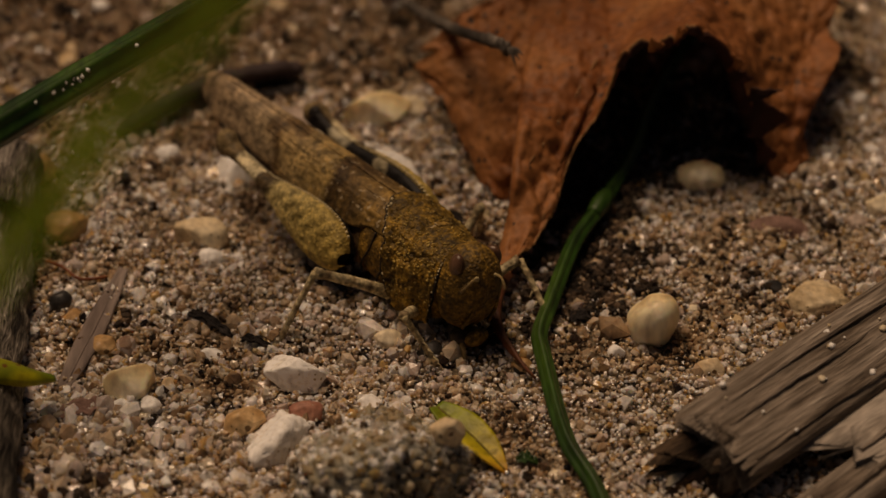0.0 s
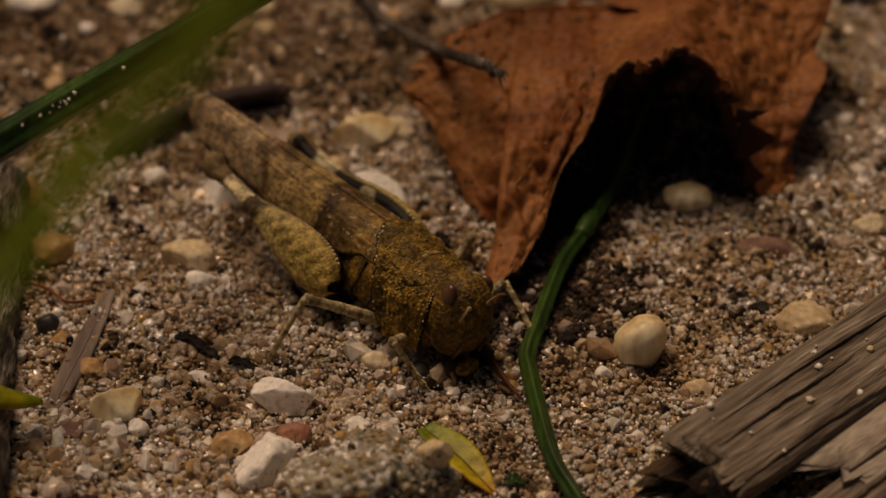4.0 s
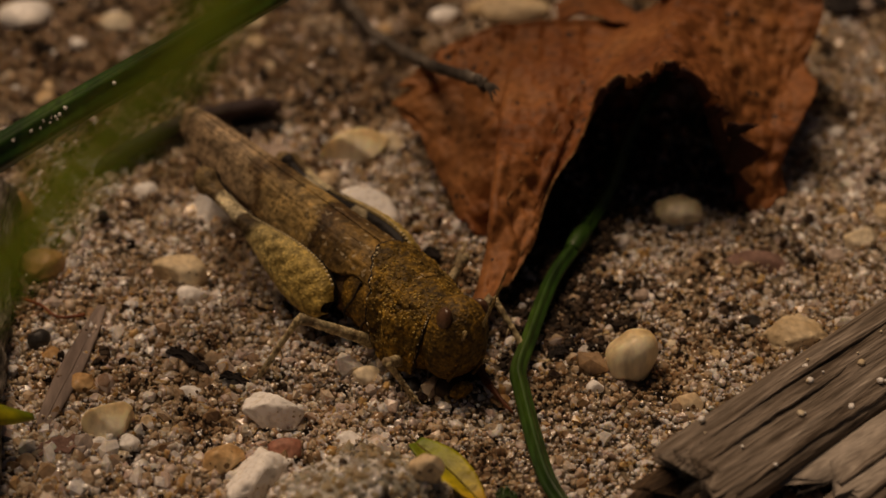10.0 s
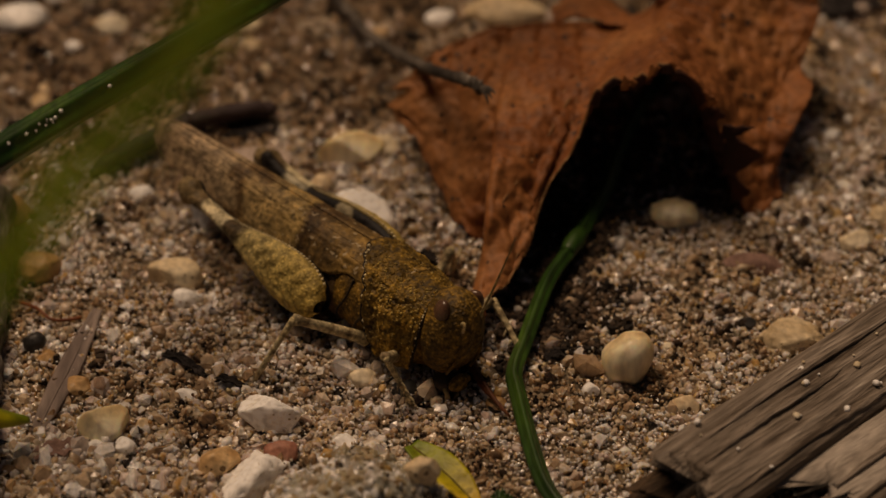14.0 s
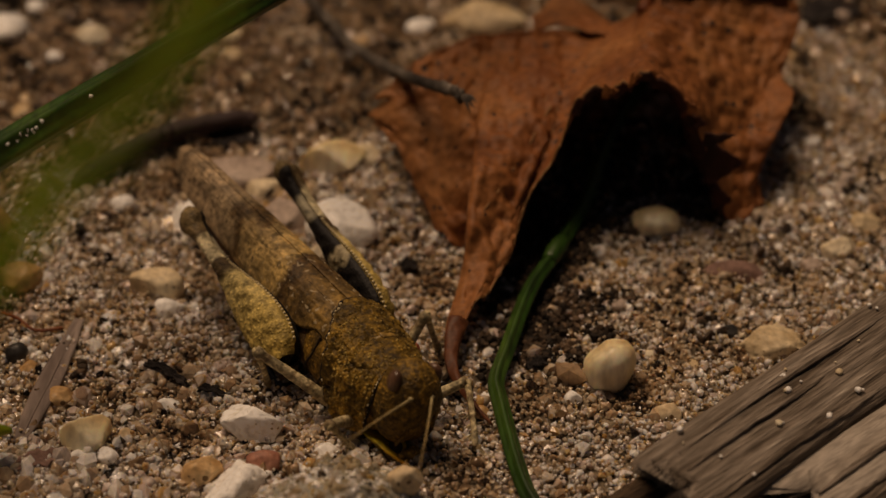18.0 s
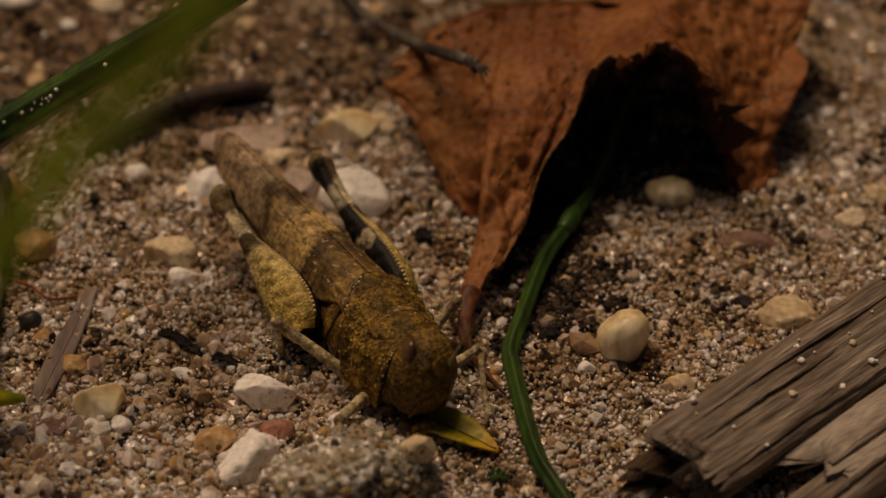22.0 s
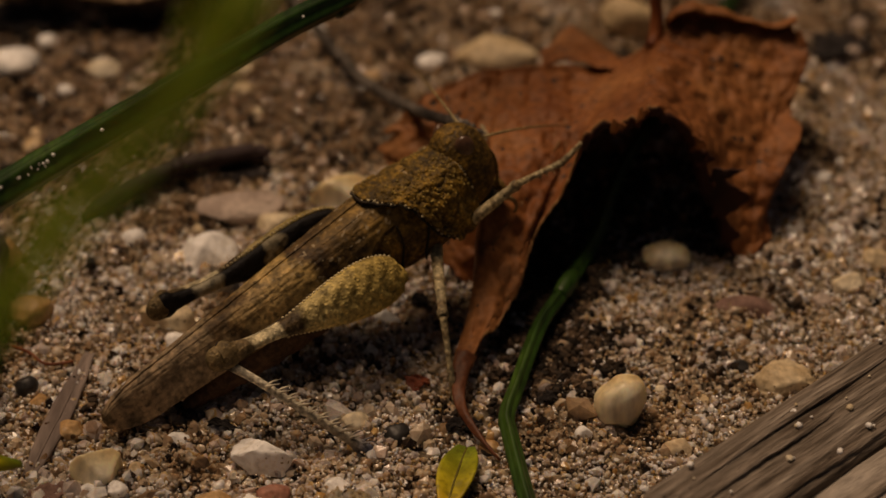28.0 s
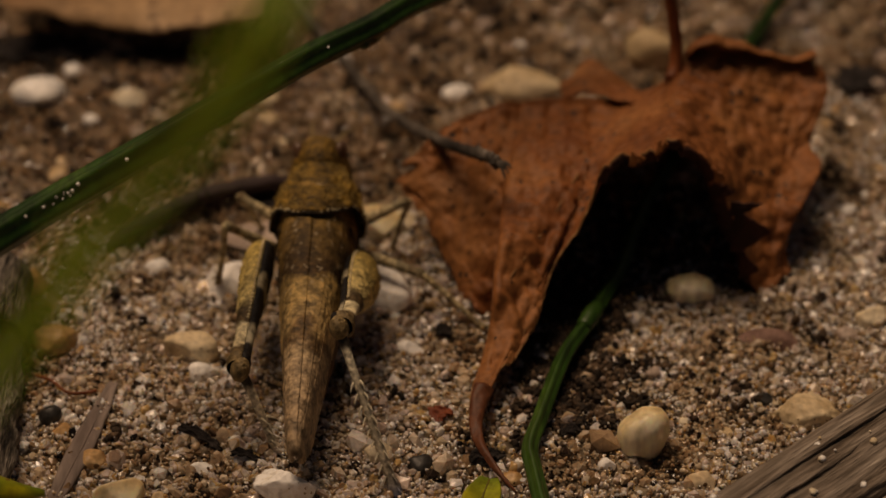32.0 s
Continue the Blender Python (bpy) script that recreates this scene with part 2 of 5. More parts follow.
    for v, f in shapes:
        k = len(verts)
        verts += list(v)
        faces += [tuple(i + k for i in q) for q in f]
    return verts, faces


def moved(shape, m):
    return [m @ Vector(v) for v in shape[0]], shape[1]


def smooth_path(points, n):
    """n + 1 points of a Catmull-Rom line through the given ones."""
    p = [Vector(q) for q in points]
    p = [p[0] * 2 - p[1]] + p + [p[-1] * 2 - p[-2]]
    out = []
    for i in range(n + 1):
        s = i / n * (len(p) - 3)
        k = min(int(s), len(p) - 4)
        f = s - k
        a, b, c, d = p[k:k + 4]
        out.append(0.5 * (2 * b + (c - a) * f + (2 * a - 5 * b + 4 * c - d) * f * f + (3 * b - a - 3 * c + d) * f ** 3))
    return out


def tube(points, radius, n=24, sides=10, flat=1.0, ridge=0.0, ridges=5, rough=0.0, seed=0.0):
    """A closed tube along a line. radius: a number or a function of 0..1; ridge: grooves along it; rough: uneven bark."""
    path = smooth_path(points, n)
    verts, faces = [], []
    for i, p in enumerate(path):
        d = (path[min(i + 1, n)] - path[max(i - 1, 0)]).normalized()
        side = d.cross(Vector((0, 0, 1)))
        side = side.normalized() if side.length > 1e-3 else Vector((1, 0, 0))
        up = side.cross(d)
        r = radius(i / n) if callable(radius) else radius
        for k in range(sides):
            a = 2 * math.pi * k / sides
            q = r * (1 + ridge * math.cos(ridges * a))
            w = p + side * math.cos(a) * q + up * math.sin(a) * q * flat
            if rough:
                w += (w - p) * rough * noise.noise(Vector((w.x * 0.8 + seed, w.y * 0.8, w.z * 1.4)) * (1.2 / max(r, 0.2)))
            verts.append(w)
    for i in range(n):
        for k in range(sides):
            a, b = i * sides + k, i * sides + (k + 1) % sides
            faces.append((a, b, b + sides, a + sides))
    faces.append(tuple(reversed(range(sides))))
    faces.append(tuple(range(n * sides, (n + 1) * sides)))
    return verts, faces


def sheet(fn, nu, nv, thick):
    """A thin solid sheet over fn(u, v), both 0..1."""
    grid = [[Vector(fn(i / nu, j / nv)) for j in range(nv + 1)] for i in range(nu + 1)]
    top, low = [], []
    for i in range(nu + 1):
        for j in range(nv + 1):
            du = grid[min(i + 1, nu)][j] - grid[max(i - 1, 0)][j]
            dv = grid[i][min(j + 1, nv)] - grid[i][max(j - 1, 0)]
            nrm = du.cross(dv)
            nrm = nrm.normalized() if nrm.length > 1e-9 else Vector((0, 0, 1))
            top.append(grid[i][j] + nrm * thick / 2)
            low.append(grid[i][j] - nrm * thick / 2)
    k, w = len(top), nv + 1
    faces = []
    for i in range(nu):
        for j in range(nv):
            a = i * w + j
            faces.append((a, a + w, a + w + 1, a + 1))
            faces.append((k + a, k + a + 1, k + a + w + 1, k + a + w))
    for i in range(nu):
        for j in (0, nv):
            a = i * w + j
            q = (a, k + a, k + a + w, a + w)
            faces.append(q if j == 0 else q[::-1])
    for j in range(nv):
        for i in (0, nu):
            a = i * w + j
            q = (a, a + 1, k + a + 1, k + a)
            faces.append(q if i == 0 else q[::-1])
    return top + low, faces


def ball(level=3):
    bm = bmesh.new()
    bmesh.ops.create_icosphere(bm, subdivisions=level, radius=1)
    verts = [v.co.copy() for v in bm.verts]
    faces = [tuple(v.index for v in f.verts) for f in bm.faces]
    bm.free()
    return verts, faces


BALL = ball(4)
SMALL_BALL = ball(2)
TINY_BALL = ball(1)
GRAVEL_BALL = ball(3)


def stone_shape(size, seed, cuts=9, lump=0.25, depth=0.62, fine=0.03, base=None):
    """A worn, broken stone: a lumpy ball with flats knocked off it."""
    rnd = random.Random(seed)
    verts, faces = base or BALL
    planes = []
    for _ in range(cuts):
        d = Vector((rnd.gauss(0, 1), rnd.gauss(0, 1), rnd.gauss(0, 1))).normalized()
        planes.append((d, rnd.uniform(depth, 0.95)))
    off = Vector((rnd.uniform(-50, 50), rnd.uniform(-50, 50), rnd.uniform(-50, 50)))
    out = []
    for v in verts:
        p = v * (1 + lump * noise.noise(v * 0.9 + off))
        for d, h in planes:
            k = p.dot(d) - h
            if k > 0:
                p = p - d * k * 0.93
        p = p * (1 + fine * noise.noise(v * 6 + off) + fine * 0.6 * noise.noise(v * 14 + off))
        out.append(Vector((p.x * size[0], p.y * size[1], p.z * size[2])))
    return out, faces


def stone(name, x, y, size, material, seed, label, category="pebble", turn=0, tilt=0, sink=0.35, group="pebbles on the sand", **shape):
    """A stone bedded in the sand at x, y; size: its half axes."""
    sh = stone_shape(size, seed, **shape)
    m = Matrix.Rotation(radians(turn), 3, "Z") @ Matrix.Rotation(radians(tilt), 3, "X")
    verts = [m @ v for v in sh[0]]
    low = min(v.z for v in verts)
    high = max(v.z for v in verts)
    ob = link_mesh(name, verts, sh[1], material, where=mm(x, y, ground_z(x, y) - low - sink * (high - low)))
    return tagged(ob, label, category, group)


# ---- ground ----
def ground_z(x, y):
    """The sand's relief in mm."""
    v = Vector((x, y, 0))
    far = min(1.0, max(0.0, 1.4 - v.length / 90))
    return far * (0.55 * noise.noise(v * 0.075 + Vector((3, 1, 7))) + 0.3 * noise.noise(v * 0.25) + 0.22 * noise.noise(v * 0.6 + Vector((5, 5, 0))))


def make_ground():
    step, half = 1.0, 60
    verts, faces = [], []
    w = 2 * half + 1
    for j in range(w):
        for i in range(w):
            x, y = (i - half) * step, (j - half) * step + 5
            verts.append((x, y, ground_z(x, y) - 0.06 + 0.10 * noise.noise(Vector((x, y, 4)) * 1.3)))
    for j in range(w - 1):
        for i in range(w - 1):
            a = j * w + i
            faces.append((a, a + 1, a + w + 1, a + w))
    # the same sheet goes on to the horizon in widening rings
    ring = [i for i in range(w)] + [j * w + w - 1 for j in range(1, w)] + [(w - 1) * w + i for i in range(w - 2, -1, -1)] + [j * w for j in range(w - 2, 0, -1)]
    prev = ring
    for grow in (2.0, 6.0, 40.0, 2000.0):
        nxt = []
        for i in ring:
            x, y, z = verts[i]
            verts.append((x * grow, (y - 5) * grow + 5, 0.0))
            nxt.append(len(verts) - 1)
        for k in range(len(ring)):
            q = (k + 1) % len(ring)
            faces.append((prev[k], nxt[k], nxt[q], prev[q]))
        prev = nxt
    ob = link_mesh("ground", verts, faces, EARTH)
    tagged(ob, "pale tan coarse sand mixed with dark humus crumbs", "sand", kind="structure")


def make_grains():
    """The loose sand: tens of thousands of angular grains in one object."""
    rng = np.random.default_rng(5)
    cell = 0.335
    xs, ys = [], []
    for y in np.arange(-26, 43, cell * 0.9):
        half = 24.0 + (y + 26) * 0.09
        row = np.arange(-half, half, cell)
        xs.append(row + rng.uniform(-0.22, 0.22, row.size))
        ys.append(np.full(row.size, y) + rng.uniform(-0.22, 0.22, row.size))
    coarse = sum(q.size for q in xs)
    fines = 34000
    x = np.concatenate(xs + [rng.uniform(-26, 26, fines)])
    y = np.concatenate(ys + [rng.uniform(-26, 30, fines)])
    k = x.size
    r = np.clip(rng.lognormal(math.log(0.182), 0.40, k), 0.10, 0.5)
    r[coarse:] = rng.uniform(0.05, 0.11, fines)
    r[:coarse] *= 1 + 0.35 * np.clip((-y[:coarse] - 4) / 14, 0, 1) * np.clip((2 - x[:coarse]) / 10, 0, 1)
    big = (rng.random(k) < 0.02) & (np.arange(k) < coarse)
    r = np.where(big, r * rng.uniform(1.4, 2.0, k), r)
    z = np.array([ground_z(a, b) for a, b in zip(x, y)]) + rng.uniform(-0.08, 0.16, k) + np.where(big, 0.08, 0)
    z[coarse:] += rng.uniform(0.0, 0.28, fines)
    allv, allf, base = [], [], 0
    for level, lo, hi, facets in ((1, 0, coarse, 7), (0, coarse, k, 0)):
        ico_v, ico_f = ball(level)
        ico, tri, m = np.array([tuple(v) for v in ico_v]), np.array(ico_f), hi - lo
        local = np.repeat(ico[None], m, 0)
        # flat crystal faces
        for _ in range(facets):
            d = rng.normal(size=(m, 3))
            d /= np.linalg.norm(d, axis=1)[:, None]
            over = np.einsum("kvj,kj->kv", local, d) - rng.uniform(0.36, 0.85, (m, 1))
            local -= np.maximum(over, 0)[:, :, None] * d[:, None, :] * 0.95
        local *= (rng.uniform(0.75, 1.35, (m, 3)) * r[lo:hi, None])[:, None, :]
        q = rng.normal(size=(m, 4))
        q /= np.linalg.norm(q, axis=1)[:, None]
        a, b, c, d = q.T
        rot = np.stack([np.stack([1 - 2 * (c * c + d * d), 2 * (b * c - a * d), 2 * (b * d + a * c)], -1), np.stack([2 * (b * c + a * d), 1 - 2 * (b * b + d * d), 2 * (c * d - a * b)], -1), np.stack([2 * (b * d - a * c), 2 * (c * d + a * b), 1 - 2 * (b * b + c * c)], -1)], 1)
        pts = np.einsum("kij,kvj->kvi", rot, local) + np.stack([x, y, z], 1)[lo:hi, None, :]
        allv.append(pts.reshape(-1, 3) * S)
        allf.append((tri[None] + (np.arange(m) * len(ico))[:, None, None] + base).reshape(-1, 3))
        base += m * len(ico)
    allv, allf = np.concatenate(allv).astype(np.float32), np.concatenate(allf)
    me = bpy.data.meshes.new("sand_grains")
    me.vertices.add(len(allv))
    me.vertices.foreach_set("co", allv.ravel())
    me.loops.add(allf.size)
    me.loops.foreach_set("vertex_index", allf.ravel().astype(np.int32))
    me.polygons.add(len(allf))
    me.polygons.foreach_set("loop_start", np.arange(0, allf.size, 3, dtype=np.int32))
    me.polygons.foreach_set("loop_total", np.full(len(allf), 3, dtype=np.int32))
    me.materials.append(SAND), me.materials.append(FINES)
    me.polygons.foreach_set("material_index", np.repeat((0, 1), (coarse * 80, fines * 20)).astype(np.int32))
    me.update(calc_edges=True)
    worn = np.concatenate([np.repeat(rng.random(coarse) < 0.12, 80), np.repeat(rng.random(fines) < 0.2, 20)])
    me.polygons.foreach_set("use_smooth", worn)
    ob = new("sand_grains", me)
    tagged(ob, "loose coarse sand of tan, white, orange and dark grains", "sand", kind="stuff")


def make_crumbs():
    """Black humus crumbs, gathered in the hollows between the grains; by the dry leaf they stand for shade."""
    rnd = random.Random(19)
    verts, faces, count = [], [], 0
    while count < 1900:
        x, y = rnd.uniform(-29, 29), rnd.uniform(-29, 44)
        here = 1.25 * noise.noise(Vector((x * 0.30, y * 0.24, 11))) + 0.3 * noise.noise(Vector((x, y, 3)))
        here += 0.50 * max(0.0, min(1.0, (y - 2) / 22)) * max(0.25, min(1.0, (14 - x) / 26))
        if here < rnd.uniform(0.46, 0.58):
            continue
        count += 1
        r = 0.11 + 0.28 * rnd.random() ** 2.0
        at = Vector((x, y, ground_z(x, y) + rnd.uniform(0.15, 0.42)))
        turn = Euler((rnd.random() * 6, rnd.random() * 6, rnd.random() * 6)).to_matrix()
        size = Vector((rnd.uniform(0.7, 1.7), rnd.uniform(0.6, 1.1), rnd.uniform(0.5, 0.9))) * r
        k = len(verts)
        verts += [turn @ Vector((v.x * size.x, v.y * size.y, v.z * size.z)) * rnd.uniform(0.75, 1.2) + at for v in TINY_BALL[0]]
        faces += [tuple(i + k for i in f) for f in TINY_BALL[1]]
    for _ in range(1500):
        # dark crumbs packed under the dry leaf to paint its hollow's shade
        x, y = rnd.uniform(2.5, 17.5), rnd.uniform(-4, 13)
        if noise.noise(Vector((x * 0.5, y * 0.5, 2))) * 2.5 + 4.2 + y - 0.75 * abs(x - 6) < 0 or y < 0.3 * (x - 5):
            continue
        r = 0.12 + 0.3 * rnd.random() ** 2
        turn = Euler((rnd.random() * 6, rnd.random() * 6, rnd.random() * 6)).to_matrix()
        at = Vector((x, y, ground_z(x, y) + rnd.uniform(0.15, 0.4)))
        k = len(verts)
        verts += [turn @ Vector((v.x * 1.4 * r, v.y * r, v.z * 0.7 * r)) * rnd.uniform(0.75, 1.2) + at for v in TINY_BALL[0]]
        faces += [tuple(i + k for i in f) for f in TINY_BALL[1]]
    for _ in range(2200):
        # and round its tip, for the leaf's shade beside the bent stem
        a, q = rnd.uniform(0, 2 * math.pi), rnd.random() ** 0.6
        x, y = 4.3 + 2.8 * q * math.cos(a), -4.5 + 6.6 * q * math.sin(a)
        if x > 5.9 + 0.4 * (y + 4.2) or x < 3.0 or noise.noise(Vector((x * 0.8, y * 0.8, 6))) < -0.15:
            continue
        r = 0.1 + 0.22 * rnd.random() ** 2
        turn = Euler((rnd.random() * 6, rnd.random() * 6, rnd.random() * 6)).to_matrix()
        at = Vector((x, y, ground_z(x, y) + rnd.uniform(0.1, 0.36)))
        k = len(verts)
        verts += [turn @ Vector((v.x * 1.4 * r, v.y * r, v.z * 0.7 * r)) * rnd.uniform(0.75, 1.2) + at for v in TINY_BALL[0]]
        faces += [tuple(i + k for i in f) for f in TINY_BALL[1]]
    for _ in range(2400):
        # thinning out right of the stem, again in place of the leaf's shade
        x, y = 5.2 + 6.0 * rnd.random() ** 1.5, rnd.uniform(-9.5, 3)
        if noise.noise(Vector((x * 0.6, y * 0.6, 9))) + 0.55 - 0.16 * (x - 5.2) < 0:
            continue
        r = 0.09 + 0.2 * rnd.random() ** 2
        turn = Euler((rnd.random() * 6, rnd.random() * 6, rnd.random() * 6)).to_matrix()
        at = Vector((x, y, ground_z(x, y) + rnd.uniform(0.05, 0.34)))
        k = len(verts)
        verts += [turn @ Vector((v.x * 1.4 * r, v.y * r, v.z * 0.7 * r)) * rnd.uniform(0.75, 1.2) + at for v in TINY_BALL[0]]
        faces += [tuple(i + k for i in f) for f in TINY_BALL[1]]
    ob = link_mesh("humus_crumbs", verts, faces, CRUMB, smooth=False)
    tagged(ob, "black and brown crumbs: humus in the sand, shade by the leaf", "humus", kind="stuff")


make_ground()
make_grains()
make_crumbs()


# ---- the dry leaf ----
def bezier(points, s):
    p = [Vector(q) for q in points]
    while len(p) > 1:
        p = [a.lerp(b, s) for a, b in zip(p, p[1:])]
    return p[0]


# lines down the blade, from its back edge over the hump to its front rim
LEFT_LOBE = [
    [(-1.9, 9.6, 4.8), (-2.2, 9.3, 4.2), (-2.4, 9.0, 3.6), (-2.5, 8.7, 3.1)],
    [(-0.4, 10.8, 5.3), (-0.9, 9.0, 4.5), (-1.1, 7.6, 3.2), (-1.0, 6.4, 1.9)],
    [(1.5, 11.6, 5.9), (0.6, 8.2, 4.3), (0.2, 5.4, 2.5), (0.2, 3.6, 0.7)],
    [(2.9, 12.1, 6.1), (1.9, 7.2, 5.0), (1.5, 3.6, 2.6), (1.4, 0.9, 0.3)],
    [(3.8, 12.3, 6.1), (2.8, 6.4, 5.1), (2.4, 2.6, 2.9), (2.5, 0.7, 0.3)],
    [(4.2, 12.4, 6.1), (3.1, 6.3, 5.2), (2.9, 2.0, 3.4), (2.8, 0.4, 0.7)],
]
DRAPE = [
    [(4.7, 12.5, 6.1), (3.4, 5.6, 5.6), (2.6, -0.9, 4.6), (2.1, -4.0, 1.8), (1.3, -7.3, 0.9)],
    [(5.7, 12.6, 6.1), (4.5, 5.2, 5.6), (3.6, -0.9, 4.3), (2.8, -4.6, 2.2), (1.9, -7.9, 1.1)],
    [(7.1, 12.8, 6.0), (6.0, 6.0, 5.8), (4.8, 0.6, 4.3), (3.9, -3.2, 2.6), (2.6, -6.4, 1.6)],
    [(8.1, 12.9, 5.9), (7.1, 7.6, 5.8), (6.1, 2.2, 5.0), (5.1, -0.6, 3.7), (4.2, -4.0, 2.1)],
]
ARCH = [
    [(8.8, 13.0, 5.9), (8.1, 8.6, 5.9), (7.2, 4.4, 5.4), (5.6, 0.0, 3.9)],
    [(9.6, 13.1, 6.0), (9.0, 9.2, 6.2), (8.3, 5.6, 6.0), (7.3, 2.2, 5.6)],
    [(10.9, 13.3, 6.3), (10.2, 10.0, 6.8), (9.1, 6.2, 7.4), (8.3, 3.3, 8.0)],
    [(12.0, 13.5, 6.8), (11.5, 10.5, 7.2), (11.0, 6.8, 8.0), (10.5, 3.9, 8.5)],
    [(12.6, 13.6, 7.5), (12.5, 10.6, 7.9), (12.2, 6.8, 8.5), (12.0, 4.0, 9.1)],
]
RIGHT_LOBE = [
    [(14.0, 14.2, 8.1), (13.8, 10.8, 7.4), (13.6, 6.4, 7.5), (13.6, 3.9, 7.8)],
    [(15.9, 14.6, 7.7), (15.7, 11.0, 6.6), (15.2, 6.6, 5.7), (15.0, 3.6, 5.0)],
    [(17.5, 14.9, 7.3), (17.1, 11.0, 5.5), (16.4, 6.2, 3.8), (15.8, 3.4, 2.6)],
    [(19.1, 14.9, 7.1), (18.5, 10.4, 4.7), (17.5, 5.8, 2.6), (16.6, 3.1, 0.1)],
    [(20.1, 14.7, 7.1), (19.4, 10.2, 4.7), (18.5, 6.0, 2.7), (17.7, 3.5, 0.2)],
    [(20.5, 14.4, 7.2), (20.6, 11.2, 5.0), (19.6, 7.9, 3.8), (18.7, 4.4, 0.6)],
]
LEAF_RIBS = LEFT_LOBE + DRAPE + ARCH + RIGHT_LOBE


def on_line(points, s):
    """The point at s, 0..1, of a smooth line through the given ones."""
    n = len(points) - 1
    k = min(int(s * n), n - 1)
    f = s * n - k
    b, c = Vector(points[k]), Vector(points[k + 1])
    a = Vector(points[k - 1]) if k else b * 2 - c
    d = Vector(points[k + 2]) if k + 2 <= n else c * 2 - b
    return 0.5 * (2 * b + (c - a) * f + (2 * a - 5 * b + 4 * c - d) * f * f + (3 * b - a - 3 * c + d) * f ** 3)


def leaf_surface(u, v):
    """The curled blade: u across it from lobe to lobe, v from its back edge down to its front edge."""
    s = u * (len(LEAF_RIBS) - 1)
    k = min(int(s), len(LEAF_RIBS) - 2)
    rows = [on_line(LEAF_RIBS[min(max(i, 0), len(LEAF_RIBS) - 1)], v) for i in range(k - 1, k + 3)]
    f = s - k
    a, b, c, d = rows
    p = 0.5 * (2 * b + (c - a) * f + (2 * a - 5 * b + 4 * c - d) * f * f + (3 * b - a - 3 * c + d) * f ** 3)
    crinkle = 0.45 * noise.noise(p * 0.22) + 0.5 * noise.noise(p * 0.5) + 0.30 * noise.noise(p * 1.2 + Vector((7, 0, 0))) + 0.15 * noise.noise(p * 2.6)
    crinkle += 0.35 * abs(noise.noise(p * 0.7 + Vector((0, 9, 0)))) - 0.10
    # long folds down the drape
    crinkle += 0.28 * max(0.0, v - 0.3) * math.sin(u * 80 + 2.5 * v) * math.exp(-((u - 0.34) / 0.07) ** 2)
    p = p + Vector((0.45, 0, 0.2)) * math.sin(v * 15 + 1.0) * max(0.0, 1 - u / 0.065)
    edge = max(0.0, v - 0.9) * 10
    ragged = edge * (1.2 if u < 0.257 else 0.8) * (0.5 * noise.noise(Vector((u * 46, 0, 5))) + 0.22 * noise.noise(Vector((u * 120, 2, 5))))
    p = p + Vector((0.55, 0, 0.25)) * math.sin(v * 12 + 0.6) * max(0.0, (u - 0.93) / 0.07)
    return p + Vector((0.15 * crinkle, -0.5 * crinkle + ragged * 0.4, 0.7 * crinkle + ragged))


# torn teeth of the rim: where they grow, how far they reach, half their breadth at the root
TEETH = ((15.2, 3.2, 4.0, 1.9, 0.2, 1.5), (15.0, 3.1, 5.5, 1.6, 0.6, 0.5), (15.7, 2.9, 1.9, 0.9, 0.1, 0.9), (14.4, 3.4, 6.4, 0.7, 0.3, 0.5), (13.9, 3.7, 7.2, 0.8, 0.2, 0.6), (11.0, 3.3, 9.1, 0.5, 0.7, 0.5), (9.6, 3.0, 8.7, 0.7, 0.3, 0.5))


def make_leaf():
    leaf = tagged(new("dry_leaf"), "curled dry rust-brown leaf propped up like a tent on the sand", "leaf")
    part("blade", sheet(leaf_surface, 280, 90, 0.12), LEAFBROWN, leaf)

    def back_lobe(u, v):
        return Vector((6.3 + 4.5 * u, 13 + 5.5 * v + 0.6 * math.sin(u * 5), 6.2 - 1.0 * v - 1.6 * v * v * (1.2 - math.sin(math.pi * u)) + 0.35 * noise.noise(Vector((u * 4, v * 4, 1)))))
    part("back_lobe", sheet(back_lobe, 30, 24, 0.1), LEAFBROWN, leaf)

    def rolled_edge(u, v):
        base = leaf_surface(0.72 + 0.24 * u, 0.0)
        a = v * 3.6
        r = 0.7 + 0.25 * math.sin(u * 7)
        return base + Vector((0.1 * v, r * math.sin(a), r * (1 - math.cos(a)) * 0.6 + 0.3 * v * noise.noise(Vector((base.x, v, 3)))))
    part("rolled_edge", sheet(rolled_edge, 40, 12, 0.1), LEAFBROWN, leaf, "paler rolled rim of the blade")
    tip_line = [(1.9, -7.3, 1.5), (1.6, -8.7, 1.1), (1.6, -10.6, 0.9), (2.2, -12.4, 0.8), (3.1, -14.0, 0.6), (3.5, -14.7, 0.5)]

    def tip(u, v):
        """The end of the blade, rolled into a narrow twisted ribbon."""
        p, q = on_line(tip_line, u), on_line(tip_line, min(1.0, u + 0.03))
        side = (q - p if u < 0.97 else p - on_line(tip_line, u - 0.03)).normalized().cross(Vector((0.2, -0.5, 0.8))).normalized()
        a = 2.0 * u + 2.6 * (v - 0.5)
        w = 0.55 * (1 - u) ** 1.1 + 0.12
        up = Vector((0.1, -0.4, 0.9))
        return p + side * math.sin(a) * w * 0.8 + up * (math.cos(a) - 0.6) * w * 0.6 + Vector((0, 0, 0.1 * noise.noise(Vector((u * 9, v * 3, 2)))))
    part("tip", sheet(tip, 44, 12, 0.1), TIPRED, leaf, "narrow twisted red-brown tip of the blade")
